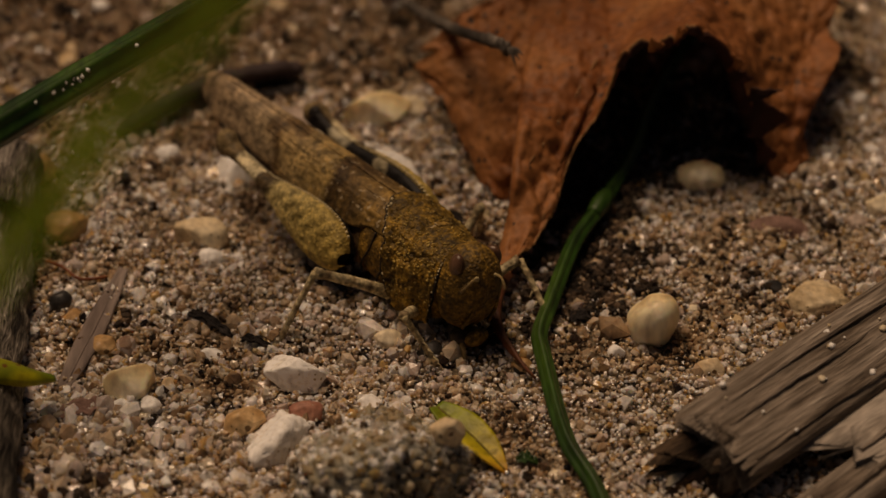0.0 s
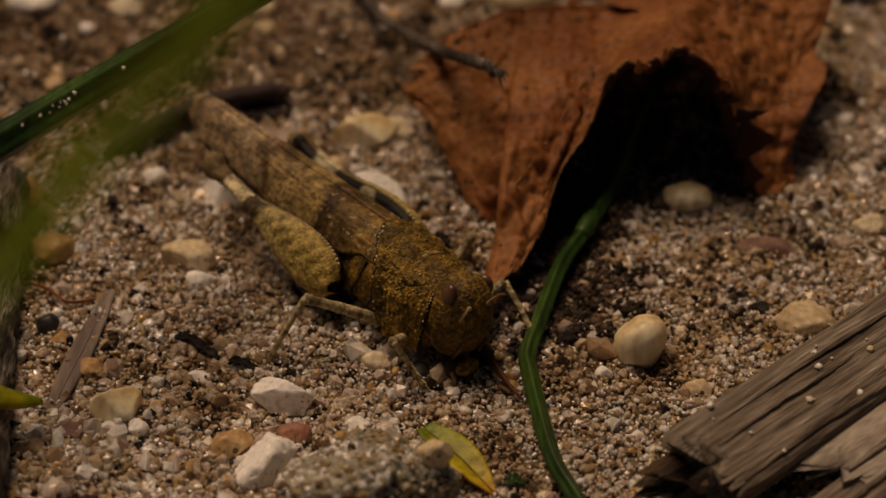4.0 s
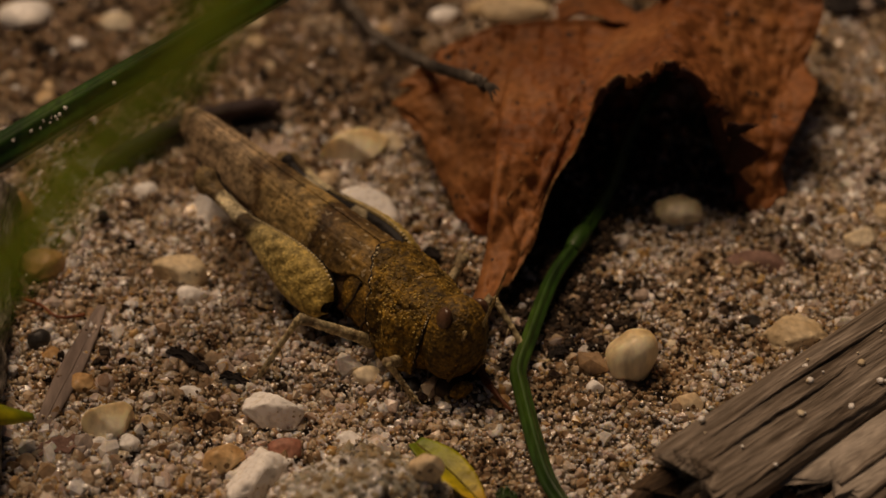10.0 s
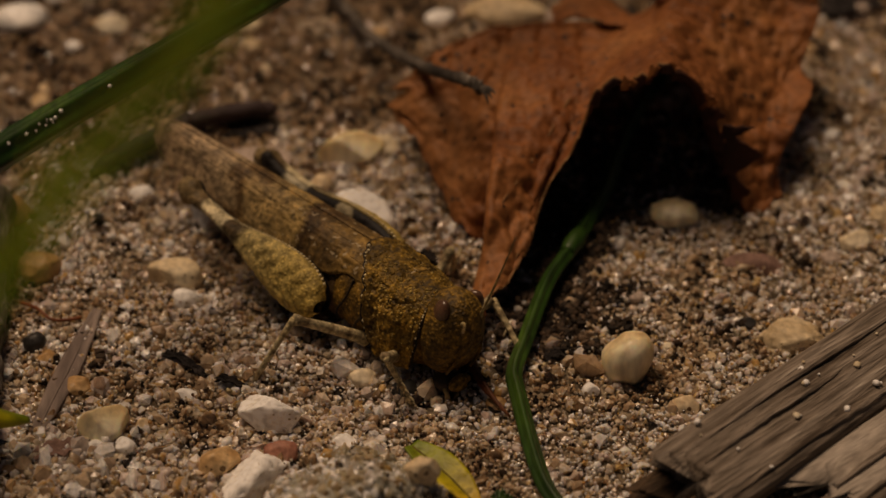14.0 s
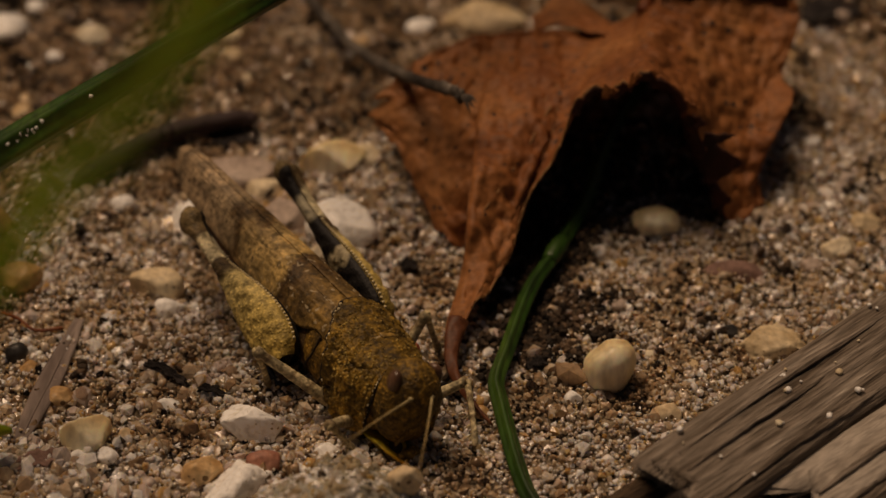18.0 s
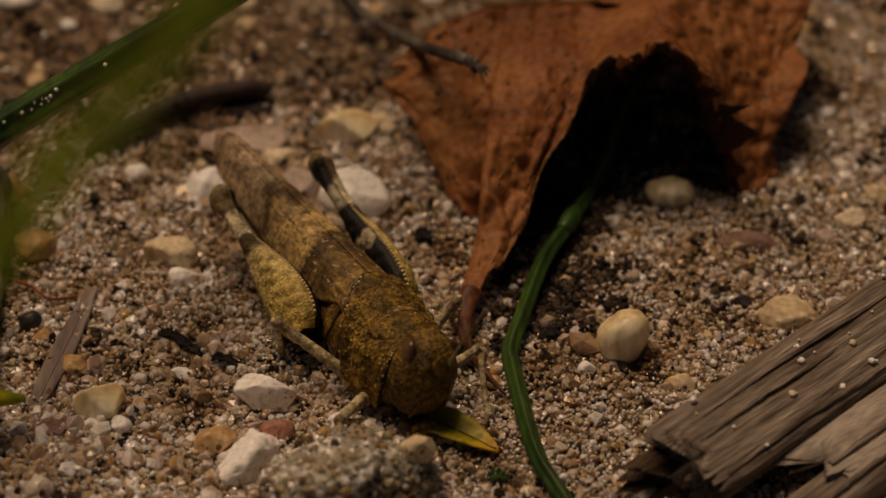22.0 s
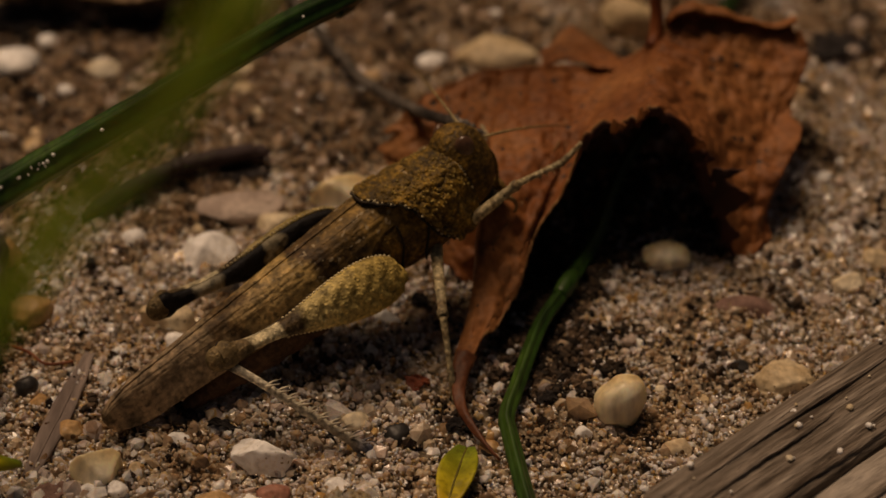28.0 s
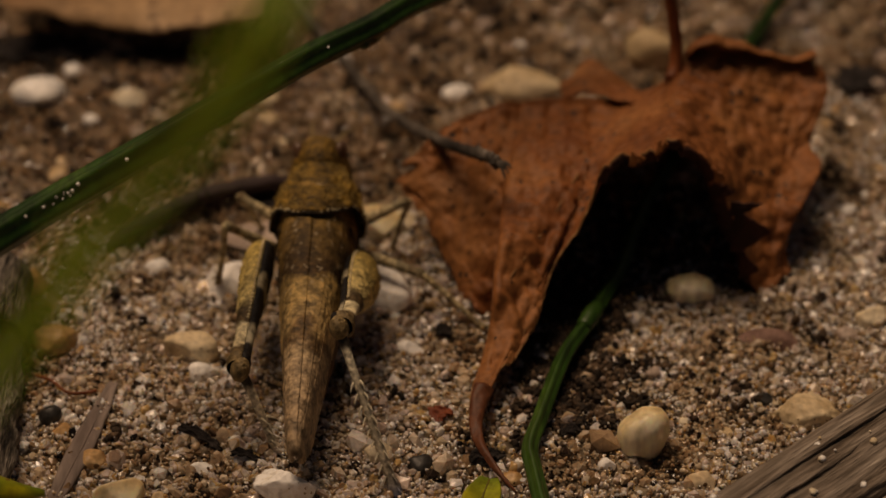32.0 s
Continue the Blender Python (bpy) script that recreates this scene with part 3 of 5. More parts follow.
    part("tip_rim", tube([tip(0.05 + 0.9 * i / 20, 1.0) for i in range(21)], 0.05, 40, 6), LEAFVEIN, leaf, "paler dried edge of the tip")

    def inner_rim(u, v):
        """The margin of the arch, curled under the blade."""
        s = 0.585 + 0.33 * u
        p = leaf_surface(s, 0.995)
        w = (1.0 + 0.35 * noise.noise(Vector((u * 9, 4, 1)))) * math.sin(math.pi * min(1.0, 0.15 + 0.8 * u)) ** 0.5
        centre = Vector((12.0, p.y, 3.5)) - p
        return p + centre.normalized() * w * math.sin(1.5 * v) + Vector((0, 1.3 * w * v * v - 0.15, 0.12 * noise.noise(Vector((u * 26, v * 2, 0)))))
    # the shade on this curled margin is put into its colour
    part("inner_rim", sheet(inner_rim, 120, 10, 0.1), LEAFSHADE, leaf, "dark red margin curled under the blade, shade painted in")
    # unseen sheet added behind the blade so that no light leaks into the hollow
    def back_flap(u, v):
        top = leaf_surface(u, 0.0)
        return Vector((top.x + (11 - top.x) * 0.12 * v, top.y + 3.2 * math.sin(v * 1.5), top.z * (1 - v ** 1.6) + 0.1 + 0.4 * math.sin(math.pi * v) * noise.noise(Vector((u * 6, v * 3, 8)))))
    part("back_flap", sheet(back_flap, 60, 16, 0.12), LEAFBROWN, leaf, "unseen sheet added behind the blade to keep light out")
    part("petiole", tube([(12.3, 13.2, 7.2), (12.6, 14.0, 7.9), (12.5, 14.8, 9.6), (11.7, 15.8, 14.5), (11.2, 17.5, 19)], lambda s: 0.42 - 0.12 * s, 20, 8), PETIOLE, leaf, "thin reddish upright leaf stalk")
    for k, (x, y, z, dx, dz, wide) in enumerate(TEETH):
        def tooth(u, v, x=x, y=y, z=z, dx=dx, dz=dz, k=k, wide=wide):
            w = (1 - u) ** 0.75 * wide
            return Vector((x + dx * u + 0.15 * (v - 0.5), y - 1.0 * u + 0.5 * u * u, z + dz * u + (v - 0.5) * 2 * w + 0.25 * noise.noise(Vector((u * 4, v * 3, k)))))
        # the first four teeth carry their shade in the colour
        part("torn_edge", sheet(tooth, 12, 8, 0.1), LEAFSHADE if k < 4 else LEAFBROWN, leaf, "curled torn tooth of the leaf's rim")
    for u0, u1 in ((0.40, 0.56), (0.56, 0.70)):
        line = [leaf_surface(u0 + (u1 - u0) * i / 50, 1.0) for i in range(51)]
        part("rim", tube(line, 0.07, 150, 6, rough=0.5), LEAFVEIN, leaf, "paler dried rim of the blade")
    # main veins, proud of the blade
    for u0, v0, u1, v1 in ((0.70, 0.02, 0.42, 0.95), (0.69, 0.02, 0.2, 0.75), (0.70, 0.02, 0.63, 0.95), (0.71, 0.02, 0.79, 0.9), (0.72, 0.02, 0.92, 0.8), (0.56, 0.4, 0.42, 0.5), (0.58, 0.25, 0.3, 0.3), (0.79, 0.4, 0.86, 0.75), (0.83, 0.3, 0.96, 0.45)):
        line = []
        for i in range(33):
            s = i / 32
            u, v = u0 + (u1 - u0) * s, v0 + (v1 - v0) * s ** 1.15
            p = leaf_surface(u, v)
            nrm = (leaf_surface(u + 0.01, v) - p).cross(leaf_surface(u, v + 0.01) - p).normalized()
            line.append(p + nrm * 0.04)
        part("vein", tube(line, lambda s: 0.10 - 0.06 * s, 64, 6), LEAFVEIN, leaf)
    return leaf


LEAF = make_leaf()


# ---- stems, blades, twigs, wood ----
def make_stems():
    ob = new("grass")
    tagged(ob, "bent dark green grass stem lying on the sand under the leaf", "stem")
    part("stalk", tube([(7.6, -30, 0.4), (6.4, -23.7, 0.5), (4.9, -19.6, 0.6), (3.9, -13.2, 0.6), (3.75, -11.4, 0.65), (4.3, -9.2, 0.8), (5.6, -4.2, 0.9), (7.1, -0.7, 0.9), (8.9, 4.2, 0.8), (11, 12, 0.6), (17.5, 27.5, 0.9), (22, 37, 2)], lambda s: 0.385 - 0.04 * s, 120, 24, ridge=0.2, ridges=4), STEMGREEN, ob)
    part("node", tube([(6.7, -1.6, 0.95), (7.15, -0.6, 0.95), (7.5, 0.3, 0.95)], lambda s: 0.41 + 0.12 * math.sin(math.pi * s), 10, 12), STEMGREEN, ob, "swollen joint of the stem")

    ob = new("grass")
    tagged(ob, "grooved green grass stem dusted with sand, arching over the ground", "stem")
    line = [(-52, -47, 17), (-34, -27.5, 14.8), (-23.3, -14.6, 14.5), (-19.5, -10.0, 14.5), (-15.7, -5.6, 14.5), (-11.7, -1.0, 14.5), (-7.6, 3.6, 14.5), (-4.7, 6.4, 14.5), (-1.5, 10.0, 14.4), (9, 22, 12), (24, 42, 5), (34, 58, 0.2)]
    part("stalk", tube(line, lambda s: 0.86 - 0.36 * s, 140, 24, ridge=0.2, ridges=5), STEMGREEN, ob)
    path = smooth_path(line, 140)
    rnd = random.Random(4)
    for i in range(34):
        s = rnd.gauss(38, 3.5) if i < 26 else rnd.uniform(34, 92)
        p = path[int(s)]
        part("sand_speck", stone_shape([rnd.uniform(0.05, 0.12)] * 3, i, base=SMALL_BALL), QUARTZ, ob, where=mm(p.x + rnd.uniform(-0.5, 0.5), p.y - 0.4, p.z + rnd.uniform(0.45, 0.7)))
    for k, a in ((62, 1), (88, 1)):
        p = path[k]
        part("bud", tube([p + Vector((0, -0.3, -0.5)), p + Vector((0.6, 0.4, -0.7)), p + Vector((1.1, 1.0, -0.7))], lambda s: 0.3 * (1 - s) + 0.06, 10, 8), STEMGREEN, ob, "small side bud")

    ob = new("grass")
    tagged(ob, "thin yellow-green grass blade rising close before the lens", "grass")
    line = smooth_path([(-34, -92, 0), (-24, -86, 30), (-17.5, -79, 48)] + [(-13.2, -76.8, 52.5), (-12.3, -76.1, 53.3), (-11.7, -75.5, 53.9), (-11.0, -75.0, 54.5), (-10.3, -74.4, 55.2), (-9.5, -73.7, 56.0), (-8.6, -73.0, 56.8), (-7.6, -72.4, 57.6), (-6.6, -71.7, 58.6), (-5.7, -71.0, 59.5), (-4.9, -70.2, 60.7)] + [(-4.0, -68, 62)], 60)

    def blade(u, v):
        i = min(int(u * 60), 59)
        p = line[i].lerp(line[i + 1], u * 60 - i)
        d = (line[i + 1] - line[i]).normalized()
        side = d.cross(Vector((0, 0.8, -0.6))).normalized()
        w = 0.6 + 0.16 * noise.noise(Vector((u * 14, 0, 3)))
        return p + side * (v - 0.5) * 2 * w + Vector((0, -0.8, 0.6)) * (0.35 * abs(v - 0.5))
    part("blade", sheet(blade, 60, 6, 0.1), BLADEGREEN, ob)
    part("midrib", tube([blade(k / 20, 0.5) + Vector((0, -0.08, -0.05)) for k in range(21)], 0.04, 40, 6), STEMGREEN, ob, "darker green midrib")
    for k, reach in ((0.5, 1.1), (0.6, -1.4), (0.7, -1.2), (0.82, 1.0)):
        p, q = blade(k, 0.5), blade(k + 0.06, 0.5)
        d = (q - p).normalized()
        side = d.cross(Vector((0, 0.8, -0.6))).normalized() * reach
        part("leaflet", tube([p, p + side * 0.5 + d * 0.5, p + side + d * 1.6], lambda s: 0.2 * math.sin(math.pi * (0.15 + 0.8 * s)), 10, 6, flat=0.4), BLADEGREEN, ob, "short narrow side leaflet")

    ob = new("twig")
    tagged(ob, "thin grey dry twig lying against the brown leaf", "twig")
    line = [(-14, 42, 0.4), (-8.6, 30, 0.4), (-6.4, 25, 0.6), (-4.2, 18, 2.3), (-2.2, 12.5, 4.3), (-0.3, 8.0, 6.2), (1.5, 5.0, 7.5), (2.2, 4.0, 7.7)]
    part("stalk", tube(line, lambda s: 0.36 - 0.06 * s, 90, 10, rough=0.7), GREYTWIG, ob)
    path = smooth_path(line, 60)
    rnd = random.Random(8)
    for k in (22, 30, 37, 43, 48, 53, 57, 59):
        p = path[k]
        part("bud_scar", stone_shape((0.2, 0.32, 0.2), k, base=SMALL_BALL), GREYTWIG, ob, where=mm(p.x + rnd.uniform(-0.3, 0.3), p.y - 0.2, p.z + 0.3 + rnd.uniform(-0.2, 0.1)))
    for a in (-0.35, 0.1, 0.5):
        p = path[60]
        part("splinter", tube([p, p + Vector((0.3 + a * 0.3, -0.5, 0.1 + a * 0.4)), p + Vector((0.5 + a * 0.4, -1.0, -0.1 + a * 0.8))], lambda s: 0.17 * (1 - s) + 0.03, 6, 6), GREYTWIG, ob)

    ob = new("stick")
    tagged(ob, "short dark brown stick lying on the sand", "stick")
    part("knot", stone_shape((0.5, 0.55, 0.45), 5, base=SMALL_BALL), DARKTWIG, ob, where=mm(-14.2, 10.2, 1.5))
    part("stalk", tube([(-19.2, 6.2, 0.7), (-17.8, 7.6, 0.9), (-15.5, 9.8, 0.9), (-13.0, 11.4, 0.9), (-10.4, 12.4, 0.8), (-9.2, 12.6, 0.6)], lambda s: 0.56 * (0.75 + 0.25 * math.sin(math.pi * s)) * (1.0 if 0.03 < s < 0.97 else 0.6), 40, 12, rough=0.25), DARKTWIG, ob)

    # the barked branch
    ob = new("branch")
    tagged(ob, "grey weathered branch with peeling lichened bark lying on sand", "branch")
    line = [(-25.2, 2.4, 1.5), (-24.9, -0.5, 1.4), (-24.2, -8.1, 1.2), (-23.4, -17.3, 1.2), (-22.8, -24.9, 1.1), (-22.3, -34, 1.0)]
    part("wood", tube(line, lambda s: 1.7 + 0.35 * math.sin(7 * s) * s, 120, 40, rough=0.3), BARK, ob)

    def peel(u, v):
        a = -0.5 + 2.6 * u
        y = 3.6 - 6.0 * v - 0.8 * math.sin(3 * u)
        r = 2.05 + 0.5 * v * (1 - u) + 0.2 * noise.noise(Vector((u * 5, v * 4, 2)))
        return Vector((-24.9 + r * math.cos(a), y - 1.2, 1.7 + r * math.sin(a)))
    part("bark_flap", sheet(peel, 24, 20, 0.25), BARK, ob, "curled flap of loose bark")

    ob = new("bud_leaf")
    tagged(ob, "small yellow-green leaf bud lying across the branch", "leaf")
    part("blade", tube([(-25.0, -17.6, 2.9), (-23.3, -17.5, 3.0), (-21.6, -17.4, 2.5), (-20.2, -16.9, 2.0)], lambda s: 0.7 * math.sin(math.pi * (0.2 + 0.75 * s)) + 0.1, 20, 12, flat=0.6), YELLOW, ob)

    ob = new("dry_grass")
    tagged(ob, "flat grey dry grass blade half buried in sand", "grass")

    def dry(u, v):
        c = bezier([(-17.8, -5.9, 0.4), (-18.7, -10.0, 0.3), (-19.4, -13.0, 0.2), (-20.1, -15.5, 0.0)], u)
        w = 0.12 + 0.52 * math.sin(math.pi * min(1, 0.08 + 0.8 * u))
        return c + Vector((0.95, -0.25, 0)) * (v - 0.5) * 2 * w + Vector((0, 0, 0.25 * abs(v - 0.5) + 0.1 * noise.noise(Vector((u * 9, v, 0)))))
    part("blade", sheet(dry, 40, 6, 0.12), DRYGRASS, ob)
    part("midrib", tube([dry(k / 10, 0.5) + Vector((0, 0, 0.06)) for k in range(11)], 0.06, 24, 6), DRYGRASS, ob)

    ob = new("rootlet")
    tagged(ob, "thin curled brown rootlet on the sand", "root")
    part("fibre", tube([(-21.9, -5.3, 0.5), (-20.9, -6.2, 0.75), (-20.0, -6.9, 0.55), (-18.6, -6.8, 0.6)], 0.09, 20, 6), PETIOLE, ob)


def wood_block(length, half_w, half_h, seed, taper=0.0, nick=0.6):
    """A split, fibrous piece of wood along x, its top roughly flat, its ends broken off."""
    n, sides = 70, 150
    verts, faces = [], []
    rnd = random.Random(seed)
    for i in range(n + 1):
        s = i / n
        for k in range(sides):
            a = 2 * math.pi * k / sides
            c, d = math.cos(a), math.sin(a)
            e = 0.45
            y = math.copysign(abs(c) ** e, c) * half_w * (1 - taper * s)
            z = math.copysign(abs(d) ** e, d) * half_h * (1 - taper * 0.5 * s)
            fibre = noise.noise(Vector((s * 2.0, y * 2.2 + seed, z * 2.2))) * 0.12 + noise.noise(Vector((s * 5.0, y * 5 + seed, z * 5))) * 0.05 + noise.noise(Vector((s * 7.0, y * 15 + seed, z * 15))) * 0.03
            broken = noise.noise(Vector((seed, y * 1.4, z * 1.4))) * nick + noise.noise(Vector((seed + 4, y * 5, z * 5))) * nick * 0.5
            x = length * s + (broken * (1 - s) ** 3 * 3.0)
            verts.append(Vector((x, y * (1 + fibre * 0.35), z * (1 + fibre * 0.5) + 0.12 * fibre)))
    for i in range(n):
        for k in range(sides):
            a, b = i * sides + k, i * sides + (k + 1) % sides
            faces.append((a, b, b + sides, a + sides))
    m = len(verts)
    for e, ring in ((0, range(sides)), (1, range(n * sides, (n + 1) * sides))):
        c = sum((verts[i] for i in ring), Vector()) / sides
        verts.append(c + Vector((0.5 if e == 0 else 0, 0, 0)))
        r = list(ring)
        for k in range(sides):
            t = (r[k], r[(k + 1) % sides], m + e)
            faces.append(t[::-1] if e == 0 else t)
    return verts, faces


def make_wood():
    log = new("driftwood")
    log.matrix_basis = mm(11.9, -22.3, 2.2, 12, -1, 43.5)
    tagged(log, "weathered grey splintered piece of wood lying on the sand", "wood")
    part("wood", wood_block(30, 2.55, 1.05, 3), DEADWOOD, log)
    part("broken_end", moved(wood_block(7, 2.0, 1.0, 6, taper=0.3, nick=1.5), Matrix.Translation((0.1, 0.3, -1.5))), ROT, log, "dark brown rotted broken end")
    # dark block added in the shadow gap below the plank
    part("underside_splinter", moved(wood_block(22, 0.9, 0.9, 8, nick=1.2), Matrix.Translation((5.0, 1.1, -1.6))), ROT, log, "dark wood added in the shadow gap under the plank")
    for y0, z0, a, ln in ((-2.1, 0.95, 0.0, 16), (1.1, 1.05, 0.4, 20), (0.1, 1.07, 0.2, 13)):
        line = [(0.5 + a * 2, y0, z0), (ln * 0.4, y0 + 0.2, z0 + 0.1), (ln * 0.7, y0 + 0.1, z0 + 0.05), (ln, y0 + 0.3, z0 - 0.2)]
        part("fibre_ridge", tube(line, lambda s: 0.22 * math.sin(math.pi * (0.1 + 0.85 * s)), 40, 8, flat=0.5, rough=0.4), DEADWOOD, log)
    rnd = random.Random(12)
    for i in range(20):
        x, y = rnd.uniform(1, 17), rnd.uniform(-2.1, 2.2)
        r = rnd.choice((0.07, 0.09, 0.12, 0.2))
        ob = link_mesh("sand_grain", *stone_shape((r, r, r * 0.8), 100 + i, base=SMALL_BALL), QUARTZ if i % 3 else TAN)
        p = log.matrix_basis @ Vector((x * S, y * S, 1.13 * S))
        ob.matrix_basis = Matrix.Translation(p)
        tagged(ob, "pale sand grain lying on the weathered wood", "sand grain", "grains on the wood")
    chip = new("wood_chip")
    chip.matrix_basis = mm(18.3, -21.8, 1.7, 4, -4, 40)
    tagged(chip, "flat pale grey wood chip leaning on darker wood", "wood")
    part("wood", wood_block(16, 1.7, 0.3, 9, nick=1.0), PALEWOOD, chip)
    part("splinter", tube([(0.3, -0.6, 0.4), (5, -0.4, 0.4), (11, -0.7, 0.4)], lambda s: 0.22 * math.sin(math.pi * (0.1 + 0.85 * s)), 24, 7, rough=0.4), DEADWOOD, chip)
    chip = new("wood_chip")
    chip.matrix_basis = mm(16.8, -25.2, 0.6, 0, -3, 44)
    tagged(chip, "brown broken wood chip half buried in sand", "wood")
    part("wood", wood_block(14, 1.3, 0.8, 14, nick=1.2), DEADWOOD, chip)
    part("splinter", tube([(0.3, -0.6, 0.85), (5, -0.4, 0.85), (11, -0.7, 0.85)], lambda s: 0.22 * math.sin(math.pi * (0.1 + 0.85 * s)), 24, 7, rough=0.4), DEADWOOD, chip)


make_stems()
make_wood()


# ---- stones ----
def make_stones():
    stone("pebble", 9.5, -10.8, (1.33, 1.3, 1.5), CREAM, 21, "round cream-yellow pebble with faint rust bands", cuts=7, lump=0.22, depth=0.84, fine=0.025, sink=0.2)
    stone("pebble", 12.6, 2.6, (1.3, 1.1, 1.0), CREAM, 22, "pale cream pebble before the leaf's dark hollow", cuts=12, lump=0.2, depth=0.74, fine=0.02, sink=0.2)
    stone("pebble", -8.5, -15.2, (1.8, 1.15, 1.0), QUARTZ, 23, "white angular quartz pebble with a stained foot", turn=-14, tilt=20, cuts=12, depth=0.55, lump=0.35, fine=0.06, sink=0.15)
    stone("pebble", -7.9, -17.9, (0.95, 0.75, 0.7), RED, 24, "small brick-red pebble beside the grey stone", turn=10)
    stone("pebble", -9.2, -19.9, (2.0, 1.15, 1.2), QUARTZ, 25, "pale cream-white lumpy quartz pebble", turn=48, cuts=8, lump=0.5, fine=0.16)
    stone("pebble", -10.8, -18.5, (1.05, 0.95, 0.95), ORANGE, 26, "rusty orange quartz pebble", sink=0.25)
    stone("pebble", -16.7, -15.6, (1.4, 1.0, 1.0), CREAM, 27, "flat pale tan flint pebble", turn=8, depth=0.6, sink=0.22)
    stone("pebble", -5.0, 8.7, (2.05, 1.3, 1.05), CREAM, 28, "pale cream wedge-shaped pebble", turn=4, depth=0.5, sink=0.25)
    stone("pebble", -12.2, 3.5, (1.6, 1.4, 1.05), QUARTZ, 29, "cream-white angular pebble with a sharp edge", turn=15, depth=0.5, sink=0.34)
    stone("pebble", -10.6, 8.0, (2.5, 1.6, 1.0), PINKGREY, 30, "flat pinkish-grey pebble lying on the sand", turn=-6, depth=0.45, sink=0.3)
    stone("pebble", -4.2, 2.3, (2.1, 1.5, 1.25), QUARTZ, 31, "milky white oblong pebble", turn=-28, depth=0.6)
    stone("pebble", -7.4, 3.6, (1.6, 1.2, 0.9), PINKGREY, 32, "grey flat pebble among paler ones", turn=-30)
    stone("pebble", -8.5, 6.3, (1.2, 0.9, 0.75), TAN, 33, "tan pebble beside a grey one")
    stone("pebble", -6.6, 5.9, (0.65, 0.6, 0.6), ORANGE, 34, "small rust-orange pebble lying on the sand")
    stone("pebble", -2.5, -2.4, (0.9, 0.6, 0.5), QUARTZ, 35, "small white pebble lying on the sand", turn=-20)
    stone("pebble", -14.0, -2.7, (1.6, 1.15, 0.95), TAN, 36, "dull tan blocky pebble sunk in sand", turn=-15, depth=0.55, sink=0.4)
    stone("pebble", -21.2, -2.6, (1.5, 1.1, 1.0), ORANGE, 37, "ochre pebble beside the branch", sink=0.3)
    stone("pebble", 18.1, -8.3, (2.2, 1.5, 1.3), TAN, 38, "crumbly tan sandstone lump beside the wood", turn=14, cuts=22, depth=0.5, fine=0.2)
    stone("pebble", 16.65, -1.6, (1.8, 1.0, 0.7), DULLRED, 39, "flat dull reddish pebble sunk in sand", sink=0.55)
    stone("pebble", 15.9, -7.0, (0.45, 0.4, 0.4), BLACKISH, 40, "tiny black pebble lying on the sand", sink=0.2)
    stone("seed", -20.8, -8.6, (0.62, 0.6, 0.6), BLACKISH, 41, "small round black seed lying on the sand", "seed", cuts=2, lump=0.05, sink=0.2)
    stone("pebble", -20.1, -9.6, (0.58, 0.55, 0.5), ORANGE, 42, "small orange pebble beside the black seed")
    stone("pebble", -18.3, -12.0, (0.7, 0.75, 0.65), ORANGE, 43, "reddish-brown rounded pebble lying on the sand")
    stone("pebble", -12.9, -12.7, (0.7, 0.55, 0.4), QUARTZ, 44, "small white quartz chip")
    stone("pebble", 12.3, -13.5, (0.75, 0.7, 0.6), ORANGE, 45, "small orange pebble lying on the sand")
    stone("pebble", 7.6, -12.3, (0.5, 0.45, 0.45), QUARTZ, 46, "small white quartz chip", turn=30)
    stone("pebble", -0.82, -22.1, (0.85, 0.8, 0.85), ORANGE, 48, "pale orange pebble resting on the grey stone", sink=-1.35)
    stone("pebble", 11.9, 27, (2.2, 1.4, 1.6), TAN, 49, "large pale tan pebble behind the leaf")
    stone("pebble", -24.5, 22, (1.6, 1.4, 1.0), QUARTZ, 50, "white pebble in the far sand")
    stone("pebble", 22.3, 0.2, (1.0, 0.8, 0.7), TAN, 51, "tan pebble in open sand")
    stone("pebble", 24.0, 2.6, (0.9, 0.8, 0.6), TAN, 52, "tan pebble in open sand", turn=50)
    stone("pebble", -23.2, 2.6, (1.4, 1.0, 1.0), ORANGE, 53, "orange-pink pebble beside the branch's end")
    stone("pebble", -3.3, 9.6, (1.1, 0.8, 0.7), TAN, 54, "tan pebble beside a larger one", turn=-25)
    stone("pebble", -4.8, -16.8, (0.75, 0.5, 0.45), QUARTZ, 55, "small grey-white quartz chip")
    stone("pebble", 3.5, 23.5, (2.6, 1.6, 1.3), TAN, 56, "broad pale tan pebble behind the leaf")
    stone("pebble", -19.2, 21.4, (1.0, 0.8, 0.7), TAN, 57, "tan pebble in the dark far sand")
    stone("pebble", 20.7, -0.9, (0.7, 0.6, 0.5), PINKGREY, 58, "small grey pebble in open sand")
    stone("pebble", -17.0, -16.9, (0.55, 0.5, 0.4), QUARTZ, 59, "small translucent quartz pebble in sand")
    stone("pebble", -15.6, -16.9, (0.6, 0.55, 0.45), QUARTZ, 61, "small translucent quartz pebble in sand")
    stone("pebble", -14.8, -15.0, (0.45, 0.4, 0.4), ORANGE, 62, "small amber quartz pebble in sand")
    stone("pebble", -5.8, 29.3, (0.9, 0.8, 0.7), QUARTZ, 63, "white pebble in the far sand")
    stone("rock", -4.3, -22.6, (4.7, 3.6, 3.3), ROCK, 60, "grey stone crusted with sand, half buried", "rock", turn=8, cuts=10, lump=0.3, depth=0.7, fine=0.06, sink=0.42, group="")
    rock = scene.objects["rock"]
    rnd = random.Random(31)
    me = rock.data
    bits = []
    up = [v for v in me.vertices if v.co.z > 0.2 * S]
    for i in range(1500):
        v = rnd.choice(up)
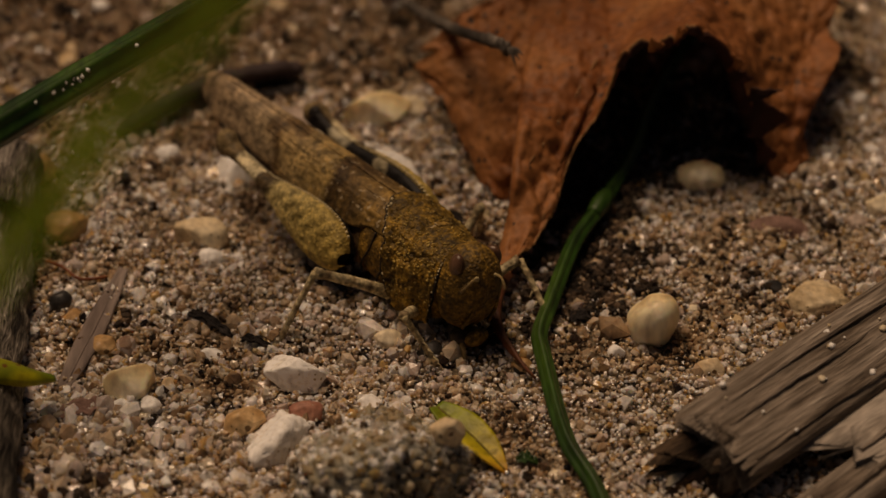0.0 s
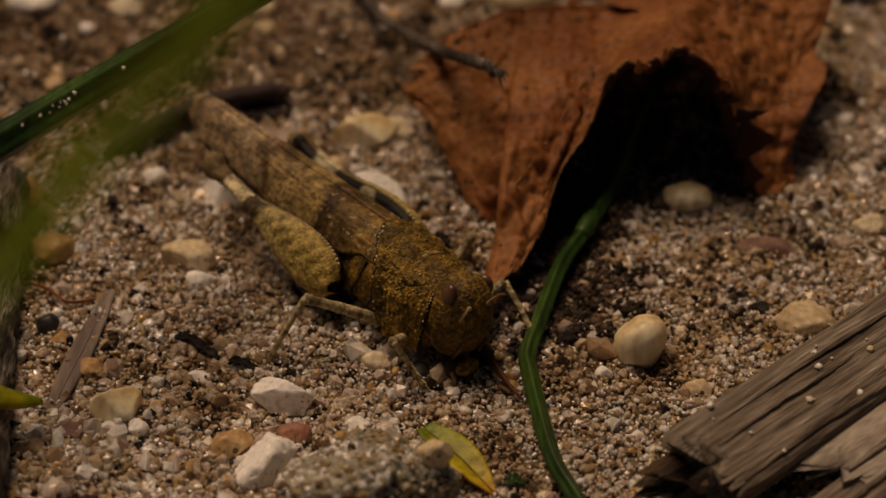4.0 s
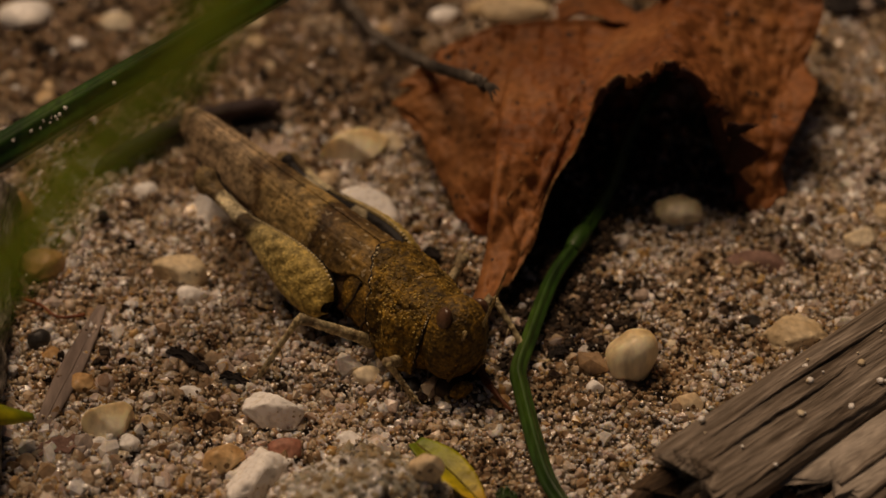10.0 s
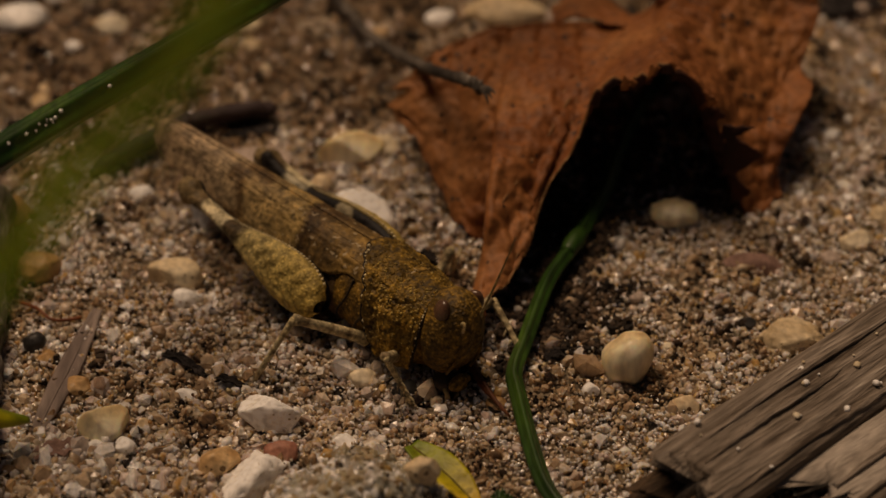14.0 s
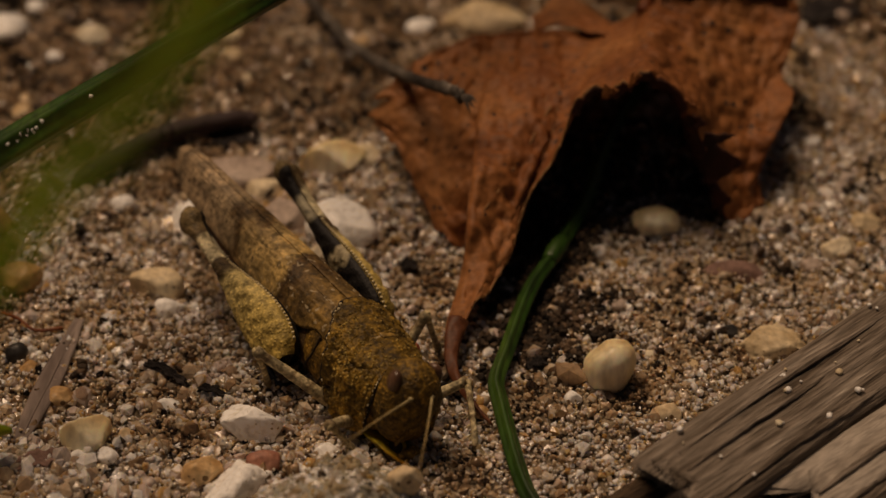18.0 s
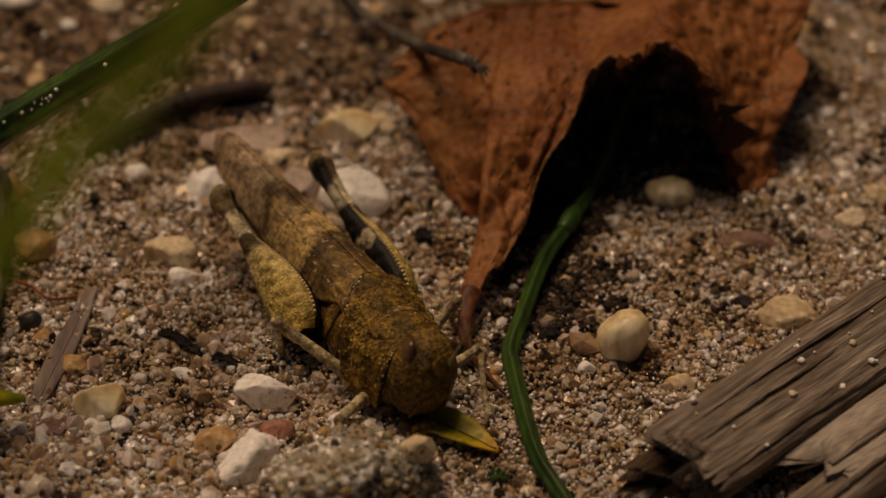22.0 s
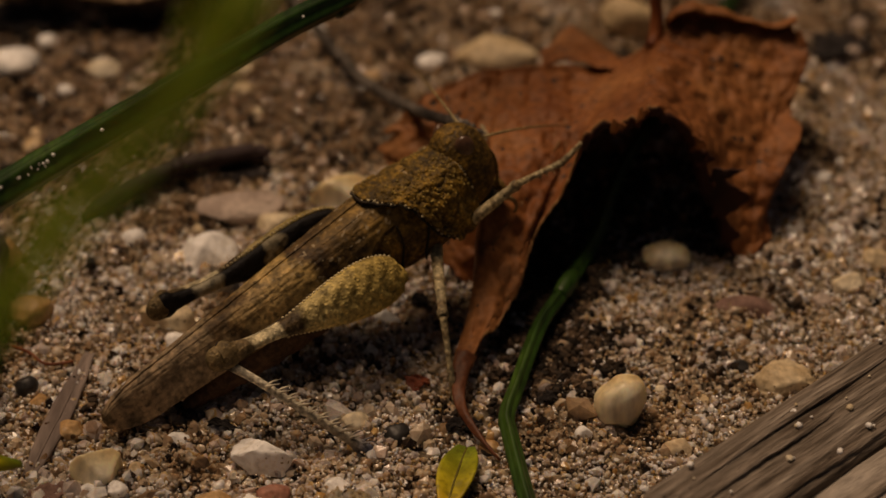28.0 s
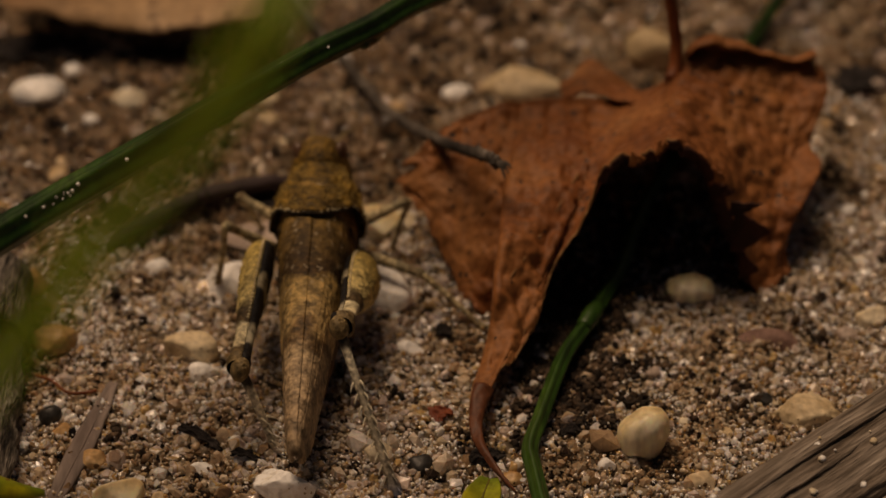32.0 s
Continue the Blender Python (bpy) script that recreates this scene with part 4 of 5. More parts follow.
        r = 0.09 + 0.42 * rnd.random() ** 2.6
        m = Matrix.Translation(v.co / S + Vector((rnd.uniform(-0.2, 0.2), rnd.uniform(-0.2, 0.2), 0)) - v.normal * r * 0.3) @ Euler((rnd.random() * 6, rnd.random() * 6, rnd.random() * 6)).to_matrix().to_4x4()
        bits.append(moved(([Vector((p.x * r, p.y * r * 0.8, p.z * r * 0.7)) * rnd.uniform(0.75, 1.15) for p in TINY_BALL[0]], TINY_BALL[1]), m))
    crust = part("sand_crust", join(*bits), CRUST, rock, "sand grains caked on the stone", smooth=False)
    tagged(crust, kind="stuff")
    # coarse gravel among the sand
    rnd = random.Random(77)
    taken = [o.location / S for o in scene.objects if o.name.startswith("pebble")]
    mats = (TAN, QUARTZ, ORANGE, PINKGREY, PINKGREY, TAN, BLACKISH, TAN, ORANGE)
    names = ("dull tan", "translucent white", "orange-brown", "pinkish-grey", "pinkish-grey", "dull tan", "blackish", "dull tan", "orange-brown")
    for i in range(170):
        x, y = rnd.uniform(-29, 29), rnd.uniform(-26, 46)
        if (3 < x < 20 and -3 < y < 15) or any((x - p.x) ** 2 + (y - p.y) ** 2 < 4 for p in taken):
            continue
        k = rnd.randrange(len(mats))
        r = 0.3 + 0.42 * rnd.random() ** 2.5
        stone("gravel", x, y, (r * rnd.uniform(0.9, 1.3), r, r * 0.8), mats[k], 300 + i, names[k] + " bit of gravel lying in the sand", "gravel", turn=rnd.uniform(0, 180), group="gravel in the sand", base=GRAVEL_BALL, cuts=7, depth=0.7)


make_stones()


def scrap(name, x, y, length, width, turn, material, label, category, lift=0.3, bend=0.4):
    ob = new(name)
    ob.matrix_basis = mm(x, y, ground_z(x, y) + lift, 0, 0, turn)
    tagged(ob, label, category)

    def f(u, v):
        w = width * (0.3 + 0.7 * math.sin(math.pi * min(1, 0.15 + 0.8 * u)))
        return Vector((length * (u - 0.5), (v - 0.5) * 2 * w + 0.2 * noise.noise(Vector((u * 4 + x, v, 0))) + 0.5 * width * (2 * v - 1) * noise.noise(Vector((u * 9 + x, 3 * round(v), 4))), 0.6 * bend * (abs(v - 0.5) + 0.8 * math.sin(u * 4)) + 0.15 * noise.noise(Vector((u * 6 + y, v * 3, 1)))))
    part("flake", sheet(f, 36, 10, 0.1), material, ob)
    return ob


scrap("plant_scrap_or_shade", -13.0, -10.4, 2.8, 0.28, -38, HUMUS_OR_SHADE, "charred black scrap of plant on the sand", "scrap")
scrap("plant_scrap_or_shade", -10.6, -11.9, 1.8, 0.26, -15, HUMUS_OR_SHADE, "charred black scrap of plant on the sand", "scrap")
scrap("plant_scrap_or_shade", -18.6, -17.3, 3.0, 0.6, 20, DULLRED, "dull purplish-brown scrap of plant in the sand", "scrap", 0.1)
scrap("plant_scrap_or_shade", -0.8, -8.2, 1.4, 0.5, 60, RUST, "rust-red leaf scrap in the sand", "scrap", 0.2)
scrap("plant_scrap_or_shade", -0.6, -1.0, 1.0, 0.45, 10, HUMUS_OR_SHADE, "small black crumb on the sand", "scrap")
scrap("seed_husk", 1.6, -11.9, 1.9, 0.4, 14, HUMUS_OR_SHADE, "shiny black seed husk beside the leaf tip", "husk", 0.35)
scrap("plant_scrap_or_shade", 6.0, -9.6, 1.4, 0.4, 20, HUMUS_OR_SHADE, "dark humus crumb in the sand", "scrap", 0.1)
scrap("plant_scrap_or_shade", -10.5, 11.6, 4.0, 0.8, 10, HUMUS_OR_SHADE, "dark humus crumb in the sand", "scrap", 0.1)
scrap("plant_scrap_or_shade", 24.3, 24.6, 4.2, 1.3, 20, HUMUS_OR_SHADE, "dark humus crumb in the far sand", "scrap", 0.3)
scrap("plant_scrap_or_shade", -24.5, 9.5, 3.0, 0.9, 40, HUMUS_OR_SHADE, "dark humus crumb in the sand", "scrap", 0.2)
scrap("leaf_stub", 3.0, -20.8, 1.0, 0.4, 0, STEMGREEN, "tiny green leaf stub in the sand", "leaf", 0.3)


def litter_leaf(x, y, w, d, label, seed, turn=0):
    ob = new("litter_leaf")
    ob.matrix_basis = mm(x, y, 1.3, 0, 0, turn)
    tagged(ob, label, "leaf")

    def f(u, v):
        jag = 0.5 * noise.noise(Vector((u * 9, seed, 0)))
        return Vector((w * (u - 0.5), d * (v - 0.5) + (jag if v < 0.3 else 0), 2.2 + 1.2 * math.sin(u * 5 + seed) * 0.6 - 1.8 * (2 * v - 1) ** 2 * 0.3 + 0.4 * noise.noise(Vector((u * 5, v * 5, seed)))))
    part("blade", sheet(f, 50, 24, 0.12), PALELEAF, ob)
    part("vein", tube([f(0.02, 0.5) + Vector((0, 0, 0.1)), f(0.5, 0.55) + Vector((0, 0, 0.1)), f(0.98, 0.5) + Vector((0, 0, 0.1))], 0.16, 16, 6), LEAFVEIN, ob)


litter_leaf(-19.0, 30.6, 16, 8, "dry pale brown leaf lying in the far sand", 2.0, -4)

# two black flakes laid down in place of the litter leaf's shadow
scrap("plant_scrap_or_shade", -24.5, 27.4, 7.0, 1.5, 4, HUMUS_OR_SHADE, "black flake standing for the shadow under a litter leaf", "scrap", 0.4)
scrap("plant_scrap_or_shade", -17.5, 27.2, 3.5, 0.8, -12, HUMUS_OR_SHADE, "black flake standing for the shadow under a litter leaf", "scrap", 0.3)


# ---- the grasshopper ----
def hopper_material(name, base, bands=None, rough=0.62, grain=1500, vary=0.4, mottle=0.4, wobble=2.0, streak=1.0, warts=0.0, flecks=None):
    """Mottled chitin; bands: (position along x in mm, colour) stops of a blotchy pattern along the part; streak: how far the grain runs along it; warts: pale granules; flecks: pale scales and where they begin."""
    m = bpy.data.materials.new(name)
    m.use_nodes = True
    n, ln = m.node_tree.nodes, m.node_tree.links
    b = n["Principled BSDF"]
    co = n.new("ShaderNodeTexCoord")
    along = n.new("ShaderNodeMapping")
    along.inputs["Scale"].default_value = (streak, 1, 1)
    ln.new(co.outputs["Object"], along.inputs[0])

    def cloud(scale, detail, source):
        q = n.new("ShaderNodeTexNoise")
        q.inputs["Scale"].default_value, q.inputs["Detail"].default_value = scale, detail
        ln.new(source, q.inputs[0])
        return q.outputs[0]

    def spread(source, lo, hi, a, b2):
        q = n.new("ShaderNodeMapRange")
        for k, v in enumerate((lo, hi, a, b2)):
            q.inputs[k + 1].default_value = v
        ln.new(source, q.inputs[0])
        return q.outputs[0]

    def times(colour, tone):
        q = n.new("ShaderNodeMix")
        q.data_type, q.blend_type = "RGBA", "MULTIPLY"
        q.inputs[0].default_value = 1
        ln.new(colour, q.inputs[6]), ln.new(tone, q.inputs[7])
        return q.outputs[2]

    def over(colour, tint, share):
        q = n.new("ShaderNodeMix")
        q.data_type = "RGBA"
        q.inputs[7].default_value = (*tint, 1)
        ln.new(share, q.inputs[0]), ln.new(colour, q.inputs[6])
        return q.outputs[2]

    plain = co.outputs["Object"]
    big, small = cloud(grain * 0.4, 4, plain), cloud(grain * 2.6, 3, along.outputs[0])
    ramp = n.new("ShaderNodeValToRGB")
    el = ramp.color_ramp.elements
    if bands:
        sep = n.new("ShaderNodeSeparateXYZ")
        ln.new(plain, sep.inputs[0])
        wob = n.new("ShaderNodeMath")
        wob.operation = "MULTIPLY_ADD"
        wob.inputs[1].default_value = wobble * S
        ln.new(big, wob.inputs[0]), ln.new(sep.outputs[0], wob.inputs[2])
        lo, hi = bands[0][0], bands[-1][0]
        el[0].color, el[1].color = (*bands[0][1], 1), (*bands[-1][1], 1)
        for p, c in bands[1:-1]:
            el.new((p - lo) / (hi - lo)).color = (*c, 1)
        ln.new(spread(wob.outputs[0], (lo + wobble / 2) * S, (hi + wobble / 2) * S, 0, 1), ramp.inputs[0])
    else:
        el[0].position, el[0].color = 0.3, (*[c * (1 - mottle) for c in base], 1)
        el[1].position, el[1].color = 0.72, (*[c * (1 + mottle * 0.6) for c in base], 1)
        el.new(0.5).color = (*base, 1)
        ln.new(big, ramp.inputs[0])
    colour = times(ramp.outputs[0], spread(small, 0.32, 0.68, 1 - vary, 1 + vary))
    colour = times(colour, spread(cloud(grain * 0.9, 3, along.outputs[0]), 0.36, 0.64, 1 - 0.7 * mottle, 1 + 0.5 * mottle))
    # dark pits
    colour = over(colour, [c * 0.18 for c in base], spread(cloud(grain * 1.7, 2, along.outputs[0]), 0.60, 0.68, 0.0, 0.75 * mottle + 0.2))
    height = small
    if warts:
        vor = n.new("ShaderNodeTexVoronoi")
        vor.inputs["Scale"].default_value = 4600
        ln.new(plain, vor.inputs[0])
        dome = spread(vor.outputs["Distance"], 0.0, 0.5, 1.0, 0.0)
        colour = times(colour, spread(dome, 0.0, 1.0, 1 - 0.5 * warts, 1 + 0.45 * warts))
        both = n.new("ShaderNodeMath")
        both.operation = "MULTIPLY_ADD"
        both.inputs[1].default_value = 0.5
        ln.new(dome, both.inputs[0]), ln.new(small, both.inputs[2])
        height = both.outputs[0]
    if flecks:
        tint, x0, x1 = flecks
        fleck = spread(cloud(grain * 2.2, 1, along.outputs[0]), 0.64, 0.70, 0.0, 0.6)
        here = n.new("ShaderNodeMath")
        here.operation = "MULTIPLY"
        ln.new(fleck, here.inputs[0]), ln.new(spread(wob.outputs[0], x0 * S, x1 * S, 0.15, 1), here.inputs[1])
        colour = over(colour, tint, here.outputs[0])
    ln.new(colour, b.inputs["Base Color"])
    bp = n.new("ShaderNodeBump")
    bp.inputs["Strength"].default_value, bp.inputs["Distance"].default_value = 1.0, 0.09 * S
    ln.new(height, bp.inputs["Height"]), ln.new(bp.outputs[0], b.inputs["Normal"])
    b.inputs["Roughness"].default_value = rough
    b.inputs["Specular IOR Level"].default_value = 0.3
    return m


OLIVE = (0.27, 0.175, 0.036)
SHELL = hopper_material("olive-brown warty chitin", (0.284, 0.161, 0.028), vary=0.6, mottle=0.6, grain=1600, warts=0.75)
FLANK = hopper_material("brown thorax side", (0.268, 0.147, 0.029), vary=0.6, mottle=0.6, grain=1300, warts=0.75)
FACE = hopper_material("olive-brown face chitin", (0.251, 0.139, 0.026), vary=0.6, mottle=0.6, grain=1600, warts=0.75)
BELLY = hopper_material("dark red-brown abdomen", (0.10, 0.05, 0.026), [(-15, (0.095, 0.045, 0.025)), (-11, (0.14, 0.07, 0.036)), (-7, (0.085, 0.042, 0.022)), (0, (0.14, 0.085, 0.04))])
WING = hopper_material("blotched brown wing", (0.228, 0.149, 0.067), [(-19.5, (0.200, 0.132, 0.079)), (-17, (0.328, 0.228, 0.138)), (-14.2, (0.346, 0.245, 0.151)), (-12.4, (0.400, 0.288, 0.176)), (-11.2, (0.428, 0.306, 0.176)), (-10.5, (0.155, 0.092, 0.042)), (-10.0, (0.173, 0.101, 0.042)), (-9.3, (0.479, 0.326, 0.152)), (-7, (0.510, 0.341, 0.142)), (-5.6, (0.459, 0.303, 0.115)), (-4.8, (0.075, 0.040, 0.017)), (-3.2, (0.155, 0.092, 0.032)), (-1.5, (0.237, 0.140, 0.042)), (2.4, (0.282, 0.166, 0.042))], vary=0.45, mottle=0.6, grain=1300, wobble=6.0, streak=1.0, flecks=((0.528, 0.428, 0.284), -5.0, -2.0))
FEMUR = hopper_material("ochre banded thigh", OLIVE, [(-1, (0.50, 0.34, 0.085)), (3.2, (0.68, 0.50, 0.17)), (6.2, (0.74, 0.58, 0.26)), (6.8, (0.10, 0.065, 0.03)), (7.5, (0.11, 0.07, 0.032)), (7.7, (0.92, 0.80, 0.52)), (9.4, (0.86, 0.72, 0.45)), (9.7, (0.15, 0.10, 0.05)), (11.5, (0.30, 0.21, 0.10))], vary=0.45, mottle=0.4, grain=1300, warts=0.4)
INNER = hopper_material("black inner femur with a cream band", (0.01, 0.01, 0.012), [(0, (0.012, 0.01, 0.01)), (4.0, (0.012, 0.01, 0.01)), (4.3, (0.40, 0.34, 0.22)), (5.0, (0.42, 0.36, 0.24)), (5.3, (0.012, 0.01, 0.01)), (7.4, (0.012, 0.01, 0.01)), (7.8, (0.46, 0.41, 0.29)), (9.2, (0.46, 0.41, 0.29)), (9.6, (0.012, 0.01, 0.01)), (12, (0.02, 0.016, 0.014))], vary=0.2)
TIBIA = hopper_material("pale speckled shin", (0.3, 0.25, 0.16), [(0, (0.05, 0.04, 0.03)), (0.8, (0.05, 0.04, 0.03)), (1.3, (0.72, 0.65, 0.50)), (5, (0.62, 0.55, 0.42)), (7.5, (0.40, 0.35, 0.27)), (8.6, (0.09, 0.10, 0.14)), (12, (0.05, 0.05, 0.06))], vary=0.5)
LEG = hopper_material("speckled tan leg", (0.419, 0.337, 0.191), [(-0.3, (0.455, 0.364, 0.200)), (0.6, (0.564, 0.455, 0.264)), (0.9, (0.200, 0.137, 0.073)), (1.3, (0.528, 0.428, 0.255)), (1.9, (0.564, 0.464, 0.282)), (2.2, (0.218, 0.155, 0.082)), (2.6, (0.582, 0.482, 0.291)), (3.1, (0.564, 0.464, 0.282)), (3.4, (0.200, 0.137, 0.073)), (4.3, (0.473, 0.382, 0.228))], mottle=0.6, vary=0.5, grain=1800, wobble=1.5)
RIM = hopper_material("cream beaded rim", (0.74, 0.62, 0.38), vary=0.2, mottle=0.2)
GRIT = hopper_material("pale olive warts", (0.42, 0.29, 0.085), mottle=0.6)
# near-black colour that paints shade into the body's gaps and grooves
SEAM_SHADE = surf("dark shade lines in the joints", [(0.3, (0.012, 0.008, 0.005)), (0.7, (0.04, 0.026, 0.014))], 1500, rough=0.7)
EYE_MAT = surf("brown compound eye", [(0.3, (0.07, 0.032, 0.018)), (0.6, (0.15, 0.075, 0.045)), (0.8, (0.20, 0.11, 0.07))], 1500, rough=0.28, bump=0.2, relief=0.04, spec=0.5)
HORN = hopper_material("straw-coloured feeler", (0.30, 0.22, 0.10), [(0, (0.42, 0.34, 0.18)), (4, (0.30, 0.21, 0.09)), (9, (0.16, 0.10, 0.045))], vary=0.3)
JAW = surf("dark jaw", [(0.3, (0.02, 0.013, 0.01)), (0.7, (0.09, 0.06, 0.035))], 1200, rough=0.4)


def loft(rings, sides=28):
    """Rings (x, centre z, half width, height up, height down, squareness) joined into a closed body along x."""
    verts, faces = [], []
    for x, cz, w, up, down, e in rings:
        for k in range(sides):
            a = 2 * math.pi * k / sides
            c, d = math.cos(a), math.sin(a)
            verts.append(Vector((x, math.copysign(abs(c) ** e, c) * w, cz + math.copysign(abs(d) ** e, d) * (up if d > 0 else down))))
    n = len(rings) - 1
    for i in range(n):
        for k in range(sides):
            a, b = i * sides + k, i * sides + (k + 1) % sides
            faces.append((a, a + sides, b + sides, b))
    faces.append(tuple(range(sides)))
    faces.append(tuple(reversed(range(n * sides, (n + 1) * sides))))
    return verts, faces


def ellipsoid(size, bump=0.0, seed=0.0):
    return [Vector((v.x * size[0], v.y * size[1], v.z * size[2])) * (1 + bump * noise.noise(v * 5 + Vector((seed, 0, 0)))) for v in ball(3)[0]], ball(3)[1]


def femur_shape(length, fat, thick, side, face):
    """A hind thigh along x: a deep flattened club, narrowing to the knee. face: which half of it, outer or inner."""
    def f(u, v):
        if u < 0.62:
            prof = 0.55 + math.sin(math.pi * (u / 0.62) ** 0.6)
        elif u < 0.92:
            prof = 0.55 - 0.2 * math.sin(math.pi * (u - 0.62) / 0.3)
        else:
            prof = 0.55 + 0.25 * math.sin(math.pi * (u - 0.92) / 0.08)
        h = fat * prof * (0.75 if u < 0.03 else 1)
        a = math.pi * (v - 0.5)
        z = h * math.sin(a)
        bulge = thick * (0.6 + 0.4 * prof) * math.cos(a) ** 0.7
        rib = 1 + (0.07 * math.sin(u * 75 + abs(z) * 5) + 0.09 * noise.noise(Vector((u * 40, z * 4, 3)))) * math.cos(a) if u < 0.62 else 1
        return Vector((u * length, face * side * (0.02 + bulge * rib), z * (1.0 if z > 0 else 0.85)))
    n, m = 90, 30
    verts = [f(i / n, j / m) for i in range(n + 1) for j in range(m + 1)]
    faces = []
    for i in range(n):
        for j in range(m):
            a = i * (m + 1) + j
            q = (a, a + 1, a + m + 2, a + m + 1)
            faces.append(q if face * side > 0 else q[::-1])
    # flat back, so that the half is solid
    k = len(verts)
    verts += [Vector((v.x, 0, v.z)) for v in verts]
    for i in range(n):
        for j in (0, m):
            a = i * (m + 1) + j
            faces.append((a, k + a, k + a + m + 1, a + m + 1))
    for i in range(n):
        for j in range(m):
            a = k + i * (m + 1) + j
            faces.append((a, a + m + 1, a + m + 2, a + 1))
    return verts, faces


def make_hopper():
    body = new("grasshopper")
    tagged(body, "olive-brown mottled grasshopper with banded wings feeding on the sand", "grasshopper")
    parts = {}
    part("thorax", loft([(-2.2, -0.6, 1.5, 1.4, 1.5, 0.9), (-1.2, -0.6, 2.0, 1.8, 1.9, 0.85), (0.6, -0.6, 2.15, 2.0, 2.1, 0.85), (2.4, -0.6, 2.05, 2.1, 2.1, 0.85), (3.9, -0.5, 1.8, 2.1, 2.0, 0.9), (4.7, -0.4, 1.4, 1.8, 1.7, 1.0)]), FLANK, body, "brown wrinkled flank")
    for s in (-1, 1):
        for x0, x1, lean in ((1.3, 0.6, 2.16), (-0.3, -0.9, 2.02)):
            # a dark tube drawn as the shade of a groove
            part("flank_seam", tube([(x0, s * lean * 0.93, 0.6), (x0 - 0.1, s * (lean + 0.02), -0.4), (x1, s * lean * 0.97, -1.5), (x1 - 0.1, s * lean * 0.8, -2.2)], 0.07, 24, 6), SEAM_SHADE, body, "dark line standing for shade in a flank groove")
    rings = []
    for i in range(61):
        s = i / 60
        x = -0.8 - 13.4 * s
        groove = 0.92 + 0.08 * abs(math.sin(math.pi * s * 9)) ** 0.5
        w = (1.75 * (1 - s ** 2.2) + 0.3) * groove
        rings.append((x, -0.75 - 1.35 * s, w * 0.9, w * 0.85, w * 1.0, 1.0))
    part("abdomen", loft(rings, 20), BELLY, body, "dark red-brown ringed abdomen")

    def saddle(u, v):
        """The neck shield: u back to front, v over the back from side to side."""
        a = (v - 0.5) * 4.5
        out = abs(v - 0.5) * 2
        mid = max(0.0, 1 - out * 2.5)
        # the hind edge runs from a blunt point over the back forward to the flanks, finely toothed
        x0 = -0.85 + 3.5 * out ** 1.15 - 0.25 * math.exp(-((out - 0.72) / 0.16) ** 2) - 0.06 * math.sin(v * 82)
        x1 = 4.35 - 0.25 * max(0.0, out - 0.5) + 0.12 * math.sin(v * 12)
        x = x0 + (x1 - x0) * u
        w = 2.50 - 0.78 * u - 0.1 * math.sin(u * 9)
        h = 2.08 - 0.42 * u - 0.10 * math.exp(-((u - 0.55) / 0.05) ** 2)
        c, d = math.cos(a), math.sin(a)
        y = math.copysign(abs(d) ** 0.5, d) * w
        z = -0.15 + (abs(c) ** 0.5 * h if c > 0 else -abs(c) ** 0.8 * 3.0)
        z += 0.28 * mid ** 2 * (1 - 0.4 * math.exp(-((u - 0.55) / 0.06) ** 2))
        y *= 0.80 + 0.20 * min(1.0, max(0.0, (1.9 - z) / 1.6))
        z += 0.10 * math.exp(-((out - 0.40) / 0.05) ** 2)
        lump = 0.06 * noise.noise(Vector((x * 1.8, y * 1.8, z * 1.8))) + 0.045 * noise.noise(Vector((x * 4, y * 4, z * 4))) + 0.032 * noise.noise(Vector((x * 9, y * 9, z * 9)))
        return Vector((x, y * (1 + lump), z * (1 + lump * 0.7)))
    part("pronotum", sheet(saddle, 90, 150, 0.22), SHELL, body, "rough olive neck shield with a beaded rim")
    beads = []
    for i in range(40):
        v = 0.03 + 0.94 * i / 39
        beads.append(moved(([q * (0.085 + 0.02 * math.sin(i * 5.3)) for q in SMALL_BALL[0]], SMALL_BALL[1]), Matrix.Translation(saddle(0.0, v))))
    part("pronotum_rim", join(*beads), RIM, body, "row of pale beads along the shield's hind edge")
    for name, u, dx, v0, v1 in (("rear_seam", 0.0, -0.12, 0.03, 0.97), ("neck_seam", 1.0, 0.1, 0.03, 0.27), ("neck_seam", 1.0, 0.1, 0.73, 0.97)):
        # dark tubes stand for the shade in the gaps at the shield's edges
        part(name, tube([saddle(u, v0 + (v1 - v0) * i / 60) * 0.985 + Vector((dx, 0, 0)) for i in range(61)], 0.08, 120, 6), SEAM_SHADE, body, "dark line standing for shade in the fold beside the shield")
    rnd = random.Random(3)
    grit = []
    for i in range(520):
        r = 0.035 + 0.06 * rnd.random() ** 2
        at = saddle(rnd.uniform(0.03, 0.97), rnd.uniform(0.08, 0.92))
        out = Vector((0, at.y, at.z + 0.3)).normalized()
        grit.append(moved(([q * r for q in TINY_BALL[0]], TINY_BALL[1]), Matrix.Translation(at + out * 0.1)))
    part("warty_crust", join(*grit), GRIT, body, "pale warty granules on the shield")
    front = []
    for i in range(38):
        v = 0.08 + 0.84 * i / 37
        front.append(moved(([q * 0.075 for q in SMALL_BALL[0]], SMALL_BALL[1]), Matrix.Translation(saddle(1.0, v))))
    part("collar", join(*front), RIM, body, "pale beaded collar behind the head")

    # head: short and deep, its face nearly upright
    head_v = []
    for v in ball(4)[0]:
        tall = math.copysign(abs(v.z) ** 0.85, v.z)
        p = Vector((v.x * 1.65, v.y * (1.72 - 0.22 * max(0, v.z)), tall * 2.42))
        if v.x > 0:
            p.x *= 1.0 + 0.10 * v.z
